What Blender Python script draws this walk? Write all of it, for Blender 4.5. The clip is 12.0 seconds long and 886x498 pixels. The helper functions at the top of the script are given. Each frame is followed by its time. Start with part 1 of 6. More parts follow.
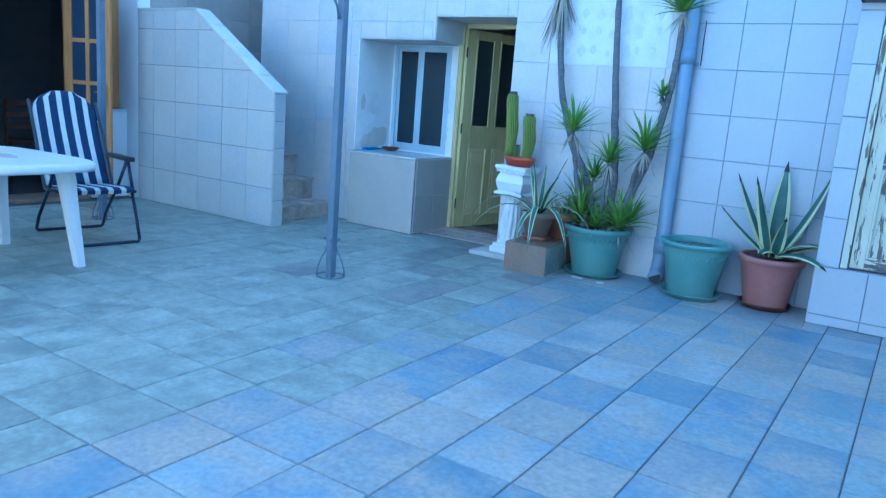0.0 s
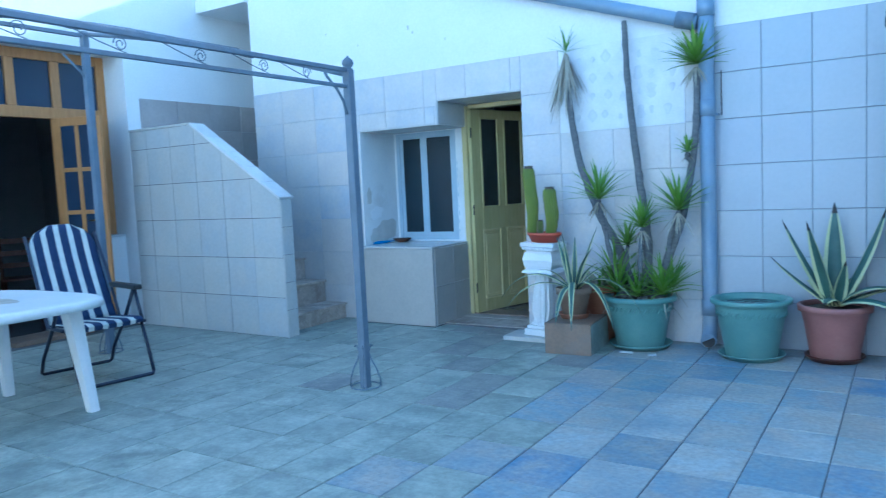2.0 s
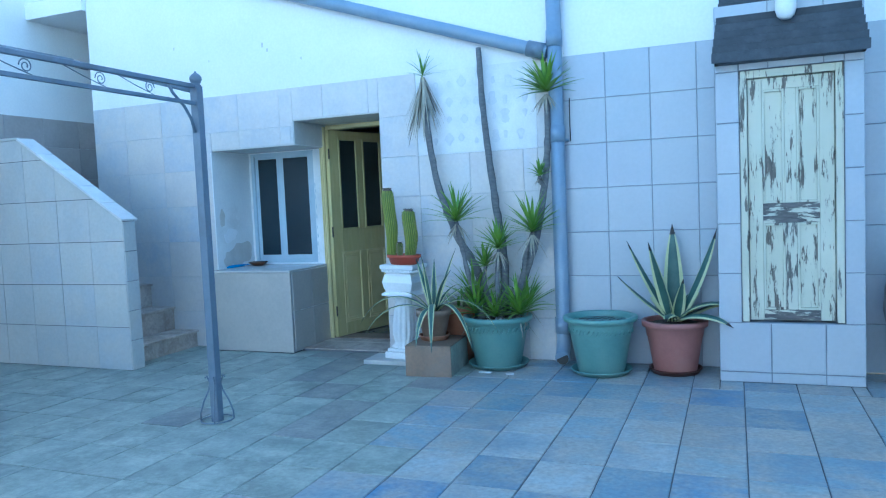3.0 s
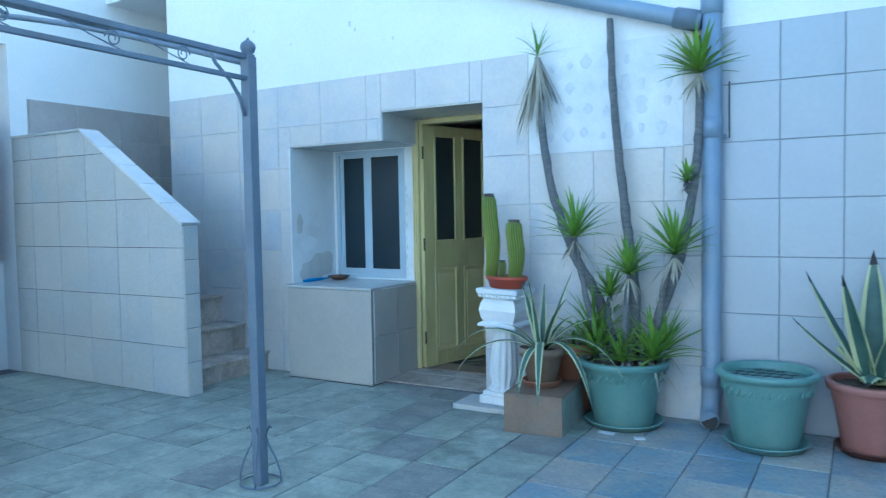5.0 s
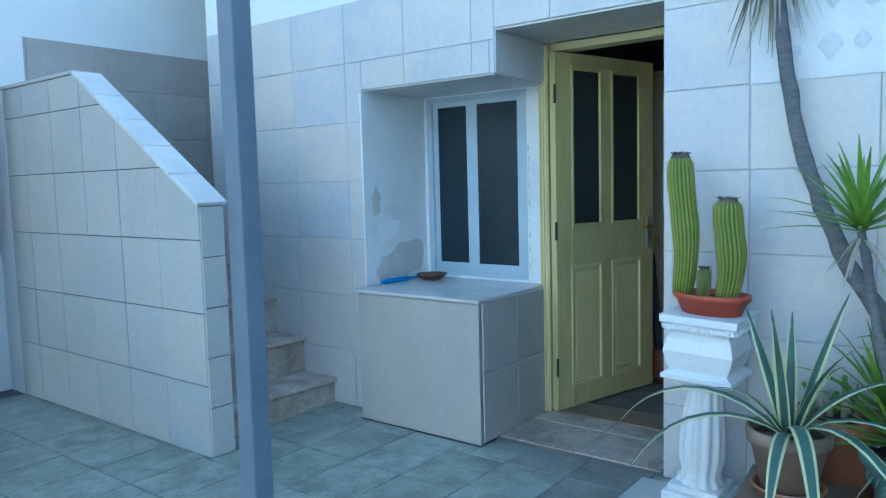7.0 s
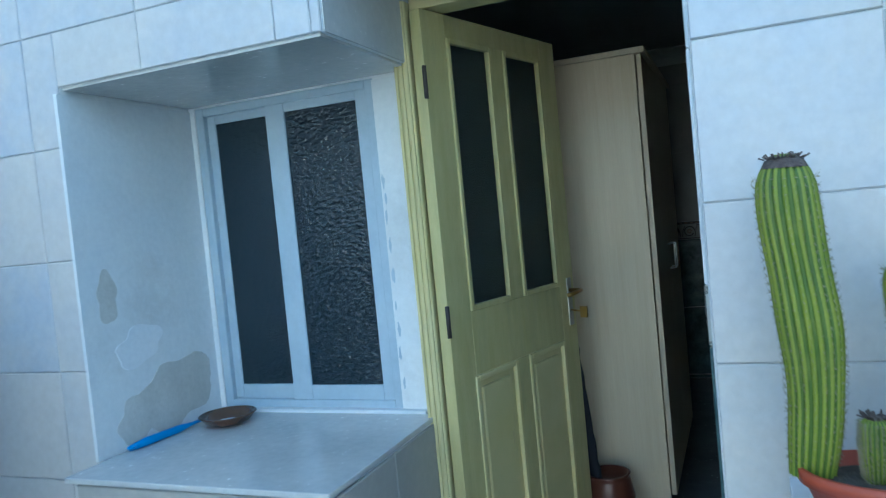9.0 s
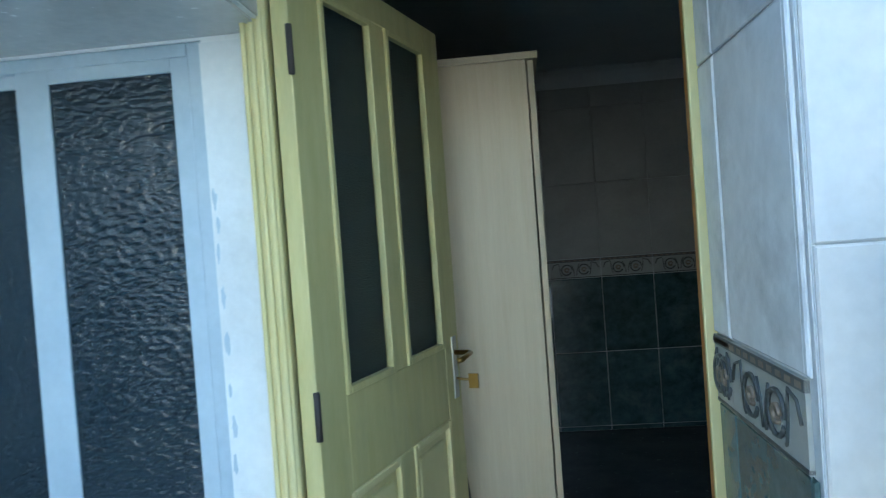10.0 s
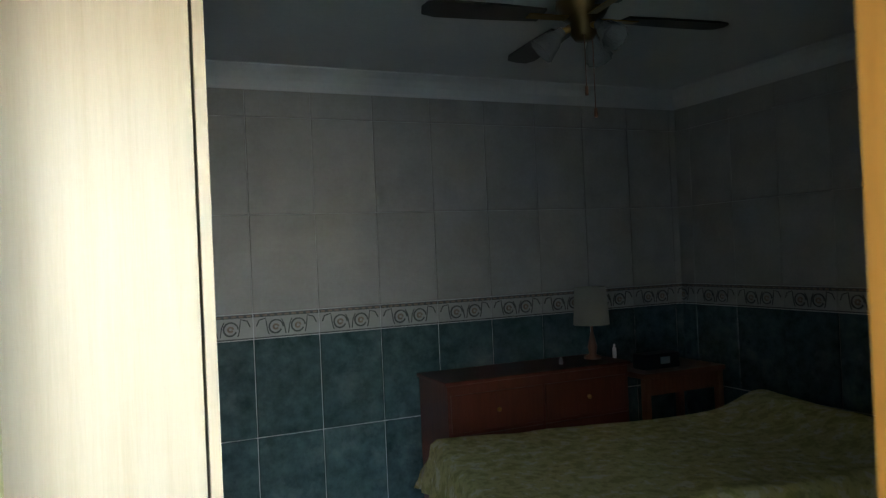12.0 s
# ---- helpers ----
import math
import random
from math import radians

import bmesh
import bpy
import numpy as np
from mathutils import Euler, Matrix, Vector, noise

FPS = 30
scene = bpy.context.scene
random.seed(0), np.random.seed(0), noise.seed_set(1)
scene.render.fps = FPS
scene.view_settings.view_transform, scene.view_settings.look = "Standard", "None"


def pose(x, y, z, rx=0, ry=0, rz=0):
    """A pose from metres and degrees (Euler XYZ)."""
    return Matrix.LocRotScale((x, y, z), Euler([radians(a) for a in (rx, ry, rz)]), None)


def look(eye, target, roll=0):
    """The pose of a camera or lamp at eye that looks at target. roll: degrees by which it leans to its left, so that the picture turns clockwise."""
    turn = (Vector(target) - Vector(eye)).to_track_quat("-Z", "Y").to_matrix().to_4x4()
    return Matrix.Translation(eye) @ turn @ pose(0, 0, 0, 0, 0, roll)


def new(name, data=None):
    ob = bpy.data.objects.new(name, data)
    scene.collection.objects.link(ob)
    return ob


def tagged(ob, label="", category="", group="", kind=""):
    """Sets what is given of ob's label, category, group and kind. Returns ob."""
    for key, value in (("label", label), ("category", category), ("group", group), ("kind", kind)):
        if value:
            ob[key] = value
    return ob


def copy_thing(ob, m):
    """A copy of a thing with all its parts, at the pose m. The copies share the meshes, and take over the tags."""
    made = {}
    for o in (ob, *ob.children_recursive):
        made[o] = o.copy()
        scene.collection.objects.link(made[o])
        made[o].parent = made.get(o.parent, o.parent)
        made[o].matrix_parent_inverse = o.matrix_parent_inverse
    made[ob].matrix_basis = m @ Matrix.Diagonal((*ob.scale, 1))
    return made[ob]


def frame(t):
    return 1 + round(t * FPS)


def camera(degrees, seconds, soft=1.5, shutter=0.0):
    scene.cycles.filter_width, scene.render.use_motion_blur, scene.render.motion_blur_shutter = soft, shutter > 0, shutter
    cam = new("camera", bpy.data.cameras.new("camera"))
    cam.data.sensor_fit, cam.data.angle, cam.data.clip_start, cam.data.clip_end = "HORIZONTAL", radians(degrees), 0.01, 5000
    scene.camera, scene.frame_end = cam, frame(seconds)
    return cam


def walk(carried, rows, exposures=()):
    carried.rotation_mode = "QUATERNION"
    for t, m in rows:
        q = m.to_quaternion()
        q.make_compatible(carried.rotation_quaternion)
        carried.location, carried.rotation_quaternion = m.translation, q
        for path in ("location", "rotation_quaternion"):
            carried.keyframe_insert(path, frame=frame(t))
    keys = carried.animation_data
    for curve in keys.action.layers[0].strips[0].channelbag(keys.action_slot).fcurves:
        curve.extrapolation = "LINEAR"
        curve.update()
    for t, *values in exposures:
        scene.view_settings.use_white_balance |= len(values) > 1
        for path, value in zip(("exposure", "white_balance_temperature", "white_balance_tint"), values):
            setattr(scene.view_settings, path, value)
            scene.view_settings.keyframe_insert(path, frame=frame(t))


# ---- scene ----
cam = camera(62.3, 12.0, soft=1.15, shutter=0.2)
PATH = [
    (0, (0.02, 0.138, 1.281), (-1.045, 1.787, 0.893), 4.5),
    (0.5, (-0.208, 0.265, 1.311), (-1.233, 1.961, 1.044), 3.8),
    (1, (-0.348, 0.321, 1.323), (-1.459, 1.97, 1.107), 0.9),
    (1.5, (-0.396, 0.324, 1.308), (-1.63, 1.886, 1.116), -1.4),
    (2, (-0.398, 0.308, 1.299), (-1.473, 1.986, 1.128), -2.7),
    (2.5, (-0.38, 0.301, 1.301), (-1.196, 2.121, 1.152), -3.1),
    (2.7, (-0.391, 0.32, 1.304), (-1.133, 2.173, 1.167), -2.6),
    (4.3, (-0.537, 0.917, 1.314), (-1.323, 2.753, 1.205), -1.0),
    (4.5, (-0.636, 1.054, 1.328), (-1.462, 2.873, 1.241), -1.2),
    (5, (-0.875, 1.41, 1.305), (-1.873, 3.141, 1.207), -1.0),
    (5.5, (-1.184, 1.788, 1.301), (-2.326, 3.425, 1.176), 0.5),
    (6, (-1.483, 2.169, 1.309), (-2.677, 3.768, 1.168), -1.3),
    (6.5, (-1.763, 2.546, 1.361), (-2.982, 4.124, 1.207), -1.2),
    (6.7, (-1.864, 2.714, 1.337), (-3.093, 4.282, 1.163), -1.1),
    (8.5, (-2.928, 4.027, 1.353), (-3.855, 5.795, 1.233), -5.7),
    (9, (-3.14, 4.422, 1.378), (-3.894, 6.273, 1.293), -5.5),
    (9.5, (-3.431, 4.742, 1.422), (-3.999, 6.658, 1.336), -5.0),
    (10, (-3.579, 5.082, 1.401), (-3.78, 7.071, 1.365), -4.2),
    (10.5, (-3.676, 5.434, 1.405), (-3.627, 7.434, 1.374), -4.7),
    (11, (-3.764, 5.746, 1.404), (-3.282, 7.685, 1.331), -3.2),
    (11.5, (-3.724, 5.994, 1.408), (-2.909, 7.819, 1.333), -3.4),
    (12, (-3.636, 6.261, 1.44), (-2.83, 8.091, 1.454), -2.5),
]
EXPOSURES = [(0, 2.2, 4350, -4), (0.5, 2.15, 4560, -4), (1.5, 2.1, 4700, -4), (5.5, 2.1, 5250, -6), (8.5, 2.12, 5480, -6), (9.5, 2.35, 5650, -5), (10.5, 2.95, 6000, -3), (11.0, 3.4, 6200, 0), (11.5, 3.85, 6500, 3), (12, 4.55, 6800, 5)]
walk(cam, [(t, look(eye, target, roll)) for t, eye, target, roll in PATH], EXPOSURES)

# ---- light: an open sky, the sun low behind the house ----
world = bpy.data.worlds.new("sky")
scene.world = world
world.use_nodes = True
wn = world.node_tree.nodes
sky = wn.new("ShaderNodeTexSky")
sky.sky_type, sky.sun_disc = "NISHITA", False
sky.sun_elevation, sky.sun_rotation = radians(24), radians(12)
sky.air_density, sky.dust_density, sky.ozone_density = 1.0, 1.5, 1.0
wn["Background"].inputs[1].default_value = 0.15
world.node_tree.links.new(sky.outputs[0], wn["Background"].inputs[0])
sun = new("sun", bpy.data.lights.new("sun", "SUN"))
sun.data.energy, sun.data.angle, sun.data.color = 2.0, radians(0.6), (1.0, 0.93, 0.84)
sun.matrix_world = look((0.2 * 30, 30, 30 * math.tan(radians(24))), (0, 0, 0))


# ---- materials ----
def nodes_of(name):
    m = bpy.data.materials.new(name)
    m.use_nodes = True
    t = m.node_tree
    return m, t, t.nodes["Principled BSDF"]


def link(t, a, b):
    t.links.new(a, b)


def coords(t, scale=(1, 1, 1)):
    c = t.nodes.new("ShaderNodeTexCoord")
    mp = t.nodes.new("ShaderNodeMapping")
    mp.inputs["Scale"].default_value = scale
    link(t, c.outputs["Object"], mp.inputs[0])
    return mp.outputs[0]


def world_coords(t, scale=(1, 1, 1)):
    g = t.nodes.new("ShaderNodeNewGeometry")
    mp = t.nodes.new("ShaderNodeMapping")
    mp.inputs["Scale"].default_value = scale
    link(t, g.outputs["Position"], mp.inputs[0])
    return mp.outputs[0]


def noise_at(t, vec, scale, detail=5, rough=0.6):
    n = t.nodes.new("ShaderNodeTexNoise")
    n.inputs["Scale"].default_value, n.inputs["Detail"].default_value, n.inputs["Roughness"].default_value = scale, detail, rough
    link(t, vec, n.inputs["Vector"])
    return n.outputs["Fac"]


def ramp(t, fac, stops):
    r = t.nodes.new("ShaderNodeValToRGB")
    while len(r.color_ramp.elements) < len(stops):
        r.color_ramp.elements.new(0.5)
    for e, (p, c) in zip(r.color_ramp.elements, stops):
        e.position, e.color = p, (*c, 1)
    link(t, fac, r.inputs[0])
    return r.outputs[0]


def mix(t, fac, a, b, mode="MIX"):
    n = t.nodes.new("ShaderNodeMix")
    n.data_type, n.blend_type = "RGBA", mode
    for k, v in ((0, fac), (6, a), (7, b)):
        if isinstance(v, (int, float)):
            n.inputs[k].default_value = v
        elif isinstance(v, tuple):
            n.inputs[k].default_value = (*v, 1)
        else:
            link(t, v, n.inputs[k])
    return n.outputs[2]


def bump(t, bsdf, height, strength=0.2, distance=0.005):
    b = t.nodes.new("ShaderNodeBump")
    b.inputs["Strength"].default_value, b.inputs["Distance"].default_value = strength, distance
    link(t, height, b.inputs["Height"])
    link(t, b.outputs[0], bsdf.inputs["Normal"])


def mottled(name, a, b, rough=0.6, scale=6.0, fine=60.0, bumps=0.15, metal=0.0, vary=0.0, world_space=False, dirt=None, stretch=(1, 1, 1), spec=0.5, dist=0.004):
    """Two tones mixed by a coarse and a fine noise, with relief; vary: how far pieces differ."""
    m, t, p = nodes_of(name)
    vec = (world_coords if world_space else coords)(t, stretch)
    if vary:
        info = t.nodes.new("ShaderNodeObjectInfo")
        comb = t.nodes.new("ShaderNodeVectorMath")
        comb.operation = "MULTIPLY_ADD"
        link(t, info.outputs["Random"], comb.inputs[0])
        comb.inputs[1].default_value = (37, 53, 71)
        link(t, vec, comb.inputs[2])
        vec = comb.outputs[0]
    n1, n2 = noise_at(t, vec, scale), noise_at(t, vec, fine, 3)
    col = ramp(t, n1, [(0.3, a), (0.7, b)])
    col = mix(t, 0.12, col, ramp(t, n2, [(0.3, tuple(v * 0.7 for v in a)), (0.7, tuple(min(1, v * 1.15) for v in b))]))
    if dirt:
        n3 = noise_at(t, vec, scale * 0.35, 8, 0.7)
        col = mix(t, ramp(t, n3, [(0.52, (0, 0, 0)), (0.75, (0.7, 0.7, 0.7))]), col, dirt)
    if vary:
        hs = t.nodes.new("ShaderNodeHueSaturation")
        r = t.nodes.new("ShaderNodeMapRange")
        link(t, info.outputs["Random"], r.inputs[0])
        r.inputs[3].default_value, r.inputs[4].default_value = 1 - vary, 1 + vary
        link(t, r.outputs[0], hs.inputs["Value"])
        link(t, col, hs.inputs["Color"])
        col = hs.outputs[0]
    link(t, col, p.inputs["Base Color"])
    rr = t.nodes.new("ShaderNodeMapRange")
    link(t, n2, rr.inputs[0])
    rr.inputs[3].default_value, rr.inputs[4].default_value = max(0.03, rough - 0.06), min(1, rough + 0.06)
    link(t, rr.outputs[0], p.inputs["Roughness"])
    p.inputs["Metallic"].default_value = metal
    p.inputs["Specular IOR Level"].default_value = spec
    if bumps:
        bump(t, p, n2, bumps, dist)
    return m


def slab_tile(name, tones, dirt, rough=0.45, scale=3.5, speck=0.5, flow=1.0, grain=0.35, veil=0.3, second=None):
    """Stone-look tile: the tone is drawn per piece from the ramp, with cloudy marks inside each piece."""
    m, t, p = nodes_of(name)
    info = t.nodes.new("ShaderNodeObjectInfo")
    geo = t.nodes.new("ShaderNodeNewGeometry")
    add = t.nodes.new("ShaderNodeMath")
    add.operation = "ADD"
    link(t, info.outputs["Random"], add.inputs[0])
    link(t, geo.outputs["Random Per Island"], add.inputs[1])
    wrap = t.nodes.new("ShaderNodeMath")
    wrap.operation = "FRACT"
    link(t, add.outputs[0], wrap.inputs[0])
    base = ramp(t, wrap.outputs[0], tones)
    shift = t.nodes.new("ShaderNodeVectorMath")
    shift.operation = "MULTIPLY_ADD"
    link(t, wrap.outputs[0], shift.inputs[0])
    shift.inputs[1].default_value = (31, 47, 13)
    link(t, world_coords(t, (1, flow, 1)), shift.inputs[2])
    n1 = noise_at(t, shift.outputs[0], scale, 8, 0.65)
    n2 = noise_at(t, shift.outputs[0], 38, 4)
    n3 = noise_at(t, world_coords(t), 0.9, 6, 0.7)
    col = mix(t, ramp(t, n1, [(0.38, (0, 0, 0)), (0.66, (speck, speck, speck))]), base, dirt)
    col = mix(t, grain, col, ramp(t, n2, [(0.3, (0.25, 0.25, 0.25)), (0.7, (0.75, 0.75, 0.75))]), "OVERLAY")
    col = mix(t, ramp(t, n3, [(0.5, (0, 0, 0)), (0.75, (veil, veil, veil))]), col, tuple(v * 0.6 for v in dirt))
    if second:
        n4 = noise_at(t, shift.outputs[0], scale * 0.45, 5, 0.6)
        col = mix(t, ramp(t, n4, [(0.47, (0, 0, 0)), (0.68, (0.5, 0.5, 0.5))]), col, second)
    link(t, col, p.inputs["Base Color"])
    rr = t.nodes.new("ShaderNodeMapRange")
    link(t, n1, rr.inputs[0])
    rr.inputs[3].default_value, rr.inputs[4].default_value = rough - 0.12, rough + 0.2
    link(t, rr.outputs[0], p.inputs["Roughness"])
    bump(t, p, n1, 0.25, 0.004)
    return m


def plain(name, col, rough=0.5, metal=0.0):
    return mottled(name, tuple(v * 0.92 for v in col), tuple(min(1, v * 1.06) for v in col), rough, 8, 90, 0.06, metal)


def wood(name, a, b, rough=0.4, stretch=(14, 14, 1.2), scale=3.0, bumps=0.15):
    return mottled(name, a, b, rough, scale, 22, bumps, 0, 0.06, False, None, stretch)


def peeling(name, paint, paint2, bare, amount=0.55, stretch=(9, 9, 1.6)):
    """Old paint that has come off in long flakes along the grain."""
    m, t, p = nodes_of(name)
    vec = world_coords(t, stretch)
    n1, n2 = noise_at(t, vec, 1.6, 8, 0.7), noise_at(t, world_coords(t), 2.2, 4)
    col = ramp(t, n2, [(0.3, paint), (0.7, paint2)])
    bits = ramp(t, n1, [(amount, (0, 0, 0)), (amount + 0.03, (1, 1, 1))])
    col = mix(t, bits, col, ramp(t, noise_at(t, vec, 5, 6), [(0.3, bare), (0.7, tuple(v * 2.2 for v in bare))]))
    link(t, col, p.inputs["Base Color"])
    p.inputs["Roughness"].default_value = 0.6
    inv = t.nodes.new("ShaderNodeInvert")
    link(t, bits, inv.inputs["Color"])
    bump(t, p, inv.outputs[0], 0.6, 0.002)
    return m


def patterned(name, dark, mid, pale):
    """A woven cloth with blurred leafy figures."""
    m, t, p = nodes_of(name)
    vec = coords(t)
    n1, n2, n3 = noise_at(t, vec, 15, 4, 0.55), noise_at(t, vec, 36, 4, 0.6), noise_at(t, vec, 220, 2)
    col = ramp(t, n1, [(0.40, dark), (0.47, mid), (0.55, mid), (0.60, pale)])
    col = mix(t, ramp(t, n2, [(0.54, (0, 0, 0)), (0.64, (0.6, 0.6, 0.6))]), col, tuple(v * 0.75 for v in dark))
    link(t, col, p.inputs["Base Color"])
    p.inputs["Roughness"].default_value = 0.9
    bump(t, p, n3, 0.4, 0.003)
    return m


def obscure_glass(name, tint, scale, rough=0.12, spec=0.4):
    m, t, p = nodes_of(name)
    p.inputs["Base Color"].default_value = (*tint, 1)
    p.inputs["Roughness"].default_value = rough
    p.inputs["Transmission Weight"].default_value = 0.35
    p.inputs["Specular IOR Level"].default_value = spec
    p.inputs["IOR"].default_value = 1.45
    if scale:
        v = t.nodes.new("ShaderNodeTexVoronoi")
        v.feature = "SMOOTH_F1"
        v.inputs["Scale"].default_value = scale
        mp = world_coords(t, (1, 1, 1.7))
        warp = t.nodes.new("ShaderNodeVectorMath")
        warp.operation = "MULTIPLY_ADD"
        nn = t.nodes.new("ShaderNodeTexNoise")
        nn.inputs["Scale"].default_value = scale * 0.5
        link(t, mp, nn.inputs["Vector"])
        link(t, nn.outputs["Color"], warp.inputs[0])
        warp.inputs[1].default_value = (0.03, 0.03, 0.03)
        link(t, mp, warp.inputs[2])
        link(t, warp.outputs[0], v.inputs["Vector"])
        bump(t, p, v.outputs["Distance"], 0.6, 0.007)
    return m


WALL_TILE = slab_tile("wall_tile_ceramic", [(0.0, (0.49, 0.52, 0.57)), (0.2, (0.57, 0.57, 0.58)), (0.4, (0.61, 0.57, 0.54)), (0.55, (0.53, 0.55, 0.58)), (0.7, (0.60, 0.59, 0.58)), (0.85, (0.51, 0.54, 0.59)), (1.0, (0.58, 0.56, 0.54))], (0.68, 0.63, 0.57), 0.38, 3.2, 0.8, 1.0, 0.14, 0.2)
# wall tile browner and darker, with the stairwell's shade in its colour
SHADED_BROWN_TILE = slab_tile("shaded_stairwell_tile", [(0.0, (0.40, 0.38, 0.37)), (1.0, (0.48, 0.44, 0.41))], (0.34, 0.30, 0.27), 0.42, 2.4, 0.5, 1.0, 0.1, 0.3)
SQUARE_TILE = slab_tile("square_wall_tile", [(0.0, (0.39, 0.44, 0.49)), (0.5, (0.45, 0.48, 0.51)), (1.0, (0.41, 0.45, 0.51))], (0.48, 0.49, 0.50), 0.38, 2.4, 0.4, 1.0, 0.06, 0.12)
PARAPET_TILE = slab_tile("parapet_tile_ceramic", [(0.0, (0.44, 0.47, 0.48)), (0.5, (0.52, 0.53, 0.51)), (1.0, (0.47, 0.50, 0.52))], (0.60, 0.55, 0.48), 0.45, 3.0, 0.5, 1.0, 0.12, 0.3)
STAND_TILE = slab_tile("stand_tile_beige", [(0.0, (0.44, 0.42, 0.38)), (1.0, (0.50, 0.47, 0.42))], (0.38, 0.37, 0.35), 0.3, 4.0, 0.4, 1.0, 0.1, 0.1)
BLUE_FLOOR = slab_tile("floor_tile_mixed", [(0.0, (0.267, 0.35, 0.38)), (0.11, (0.146, 0.22, 0.28)), (0.2, (0.409, 0.45, 0.44)), (0.32, (0.344, 0.32, 0.28)), (0.43, (0.232, 0.33, 0.38)), (0.52, (0.103, 0.20, 0.33)), (0.6, (0.284, 0.36, 0.38)), (0.7, (0.372, 0.35, 0.31)), (0.8, (0.172, 0.26, 0.31)), (0.9, (0.437, 0.47, 0.45)), (1.0, (0.224, 0.31, 0.36))], (0.428, 0.38, 0.31), 0.42, 4.5, 0.85, 1.0, 0.4, 0.35, (0.129, 0.22, 0.31))
GREY_FLOOR = slab_tile("floor_tile_slate", [(0.0, (0.175, 0.205, 0.175)), (0.35, (0.248, 0.28, 0.24)), (0.7, (0.202, 0.24, 0.21)), (1.0, (0.285, 0.315, 0.27))], (0.423, 0.465, 0.40), 0.4, 6.0, 0.95, 1.0, 0.3, 0.35, (0.129, 0.155, 0.15))
DARK_FLOOR = slab_tile("floor_tile_dark", [(0.0, (0.14, 0.16, 0.16)), (1.0, (0.20, 0.215, 0.205))], (0.34, 0.34, 0.31), 0.4, 6, 0.9, 1.0, 0.3, 0.3)
STEP_STONE = slab_tile("step_stone", [(0.0, (0.50, 0.43, 0.36)), (1.0, (0.58, 0.51, 0.44))], (0.24, 0.19, 0.15), 0.55, 5.0, 0.8)
GROUT = plain("grout_grey", (0.13, 0.135, 0.14), 0.9)
WHITE_GROUT = plain("grout_white", (0.62, 0.63, 0.63), 0.8)
MID_GROUT = plain("grout_mid", (0.26, 0.28, 0.31), 0.9)
PALE_GROUT = plain("grout_pale", (0.50, 0.51, 0.52), 0.9)
PLASTER = mottled("white_plaster", (0.78, 0.79, 0.79), (0.84, 0.84, 0.83), 0.85, 2.2, 45, 0.2, world_space=True)
STAINED_PLASTER = mottled("stained_plaster", (0.72, 0.74, 0.75), (0.80, 0.81, 0.80), 0.85, 3, 50, 0.25, world_space=True, dirt=(0.42, 0.41, 0.38))
DAMP = mottled("damp_plaster", (0.52, 0.51, 0.47), (0.66, 0.65, 0.61), 0.9, 9, 70, 0.3, world_space=True)
DAB = mottled("adhesive_dab", (0.62, 0.64, 0.66), (0.74, 0.75, 0.76), 0.85, 12, 70, 0.3, world_space=True)
FILLER = mottled("white_filler", (0.78, 0.80, 0.82), (0.84, 0.85, 0.86), 0.8, 9, 70, 0.2, world_space=True)
PATCH_PLASTER = mottled("patch_plaster", (0.70, 0.71, 0.72), (0.82, 0.82, 0.81), 0.8, 7, 70, 0.3, world_space=True, dirt=(0.58, 0.6, 0.62))
MARBLE = mottled("pale_marble", (0.62, 0.63, 0.63), (0.74, 0.74, 0.73), 0.3, 5, 40, 0.05, vary=0.06)
SILL_TILE = mottled("sill_tile", (0.56, 0.56, 0.54), (0.66, 0.65, 0.62), 0.25, 5, 40, 0.05)
BLUE_FRAME = mottled("pale_blue_aluminium", (0.40, 0.49, 0.56), (0.48, 0.57, 0.63), 0.4, 5, 60, 0.05)
YELLOW = mottled("pale_yellow_paint", (0.52, 0.455, 0.19), (0.61, 0.54, 0.26), 0.45, 4, 50, 0.15, stretch=(6, 6, 1), dirt=(0.40, 0.36, 0.19))
YELLOW_WORN = peeling("worn_yellow_paint", (0.60, 0.52, 0.23), (0.71, 0.62, 0.33), (0.30, 0.25, 0.13), 0.67)
CREAM_BARE = peeling("bare_weathered_rail", (0.54, 0.54, 0.42), (0.62, 0.61, 0.49), (0.075, 0.07, 0.065), 0.47, (2.6, 13, 15))
CREAM_STRIP = peeling("half_bare_stile", (0.54, 0.54, 0.42), (0.62, 0.61, 0.49), (0.085, 0.08, 0.07), 0.50, (12, 12, 1.6))
CREAM_PEEL = peeling("peeling_cream_paint", (0.54, 0.54, 0.41), (0.64, 0.63, 0.50), (0.085, 0.075, 0.06), 0.555, (14, 14, 2.0))
ORANGE_WOOD = wood("varnished_pine", (0.38, 0.17, 0.05), (0.54, 0.28, 0.10), 0.35)
JAMB_WOOD = wood("varnished_jamb", (0.36, 0.135, 0.018), (0.47, 0.20, 0.035), 0.4)
BROWN_WOOD = wood("dark_varnished_wood", (0.16, 0.06, 0.03), (0.26, 0.10, 0.05), 0.35)
PALE_WOOD = wood("pale_oak_laminate", (0.60, 0.48, 0.31), (0.66, 0.55, 0.38), 0.4, (22, 22, 0.9), 2.0, 0.03)
GLASS = obscure_glass("obscure_glass", (0.02, 0.04, 0.055), 55, 0.22, 0.75)
DOOR_GLASS = obscure_glass("dark_ribbed_glass", (0.03, 0.05, 0.055), 160, 0.28, 0.7)
PANE_GLASS = obscure_glass("reflecting_pane", (0.05, 0.08, 0.14), 0)
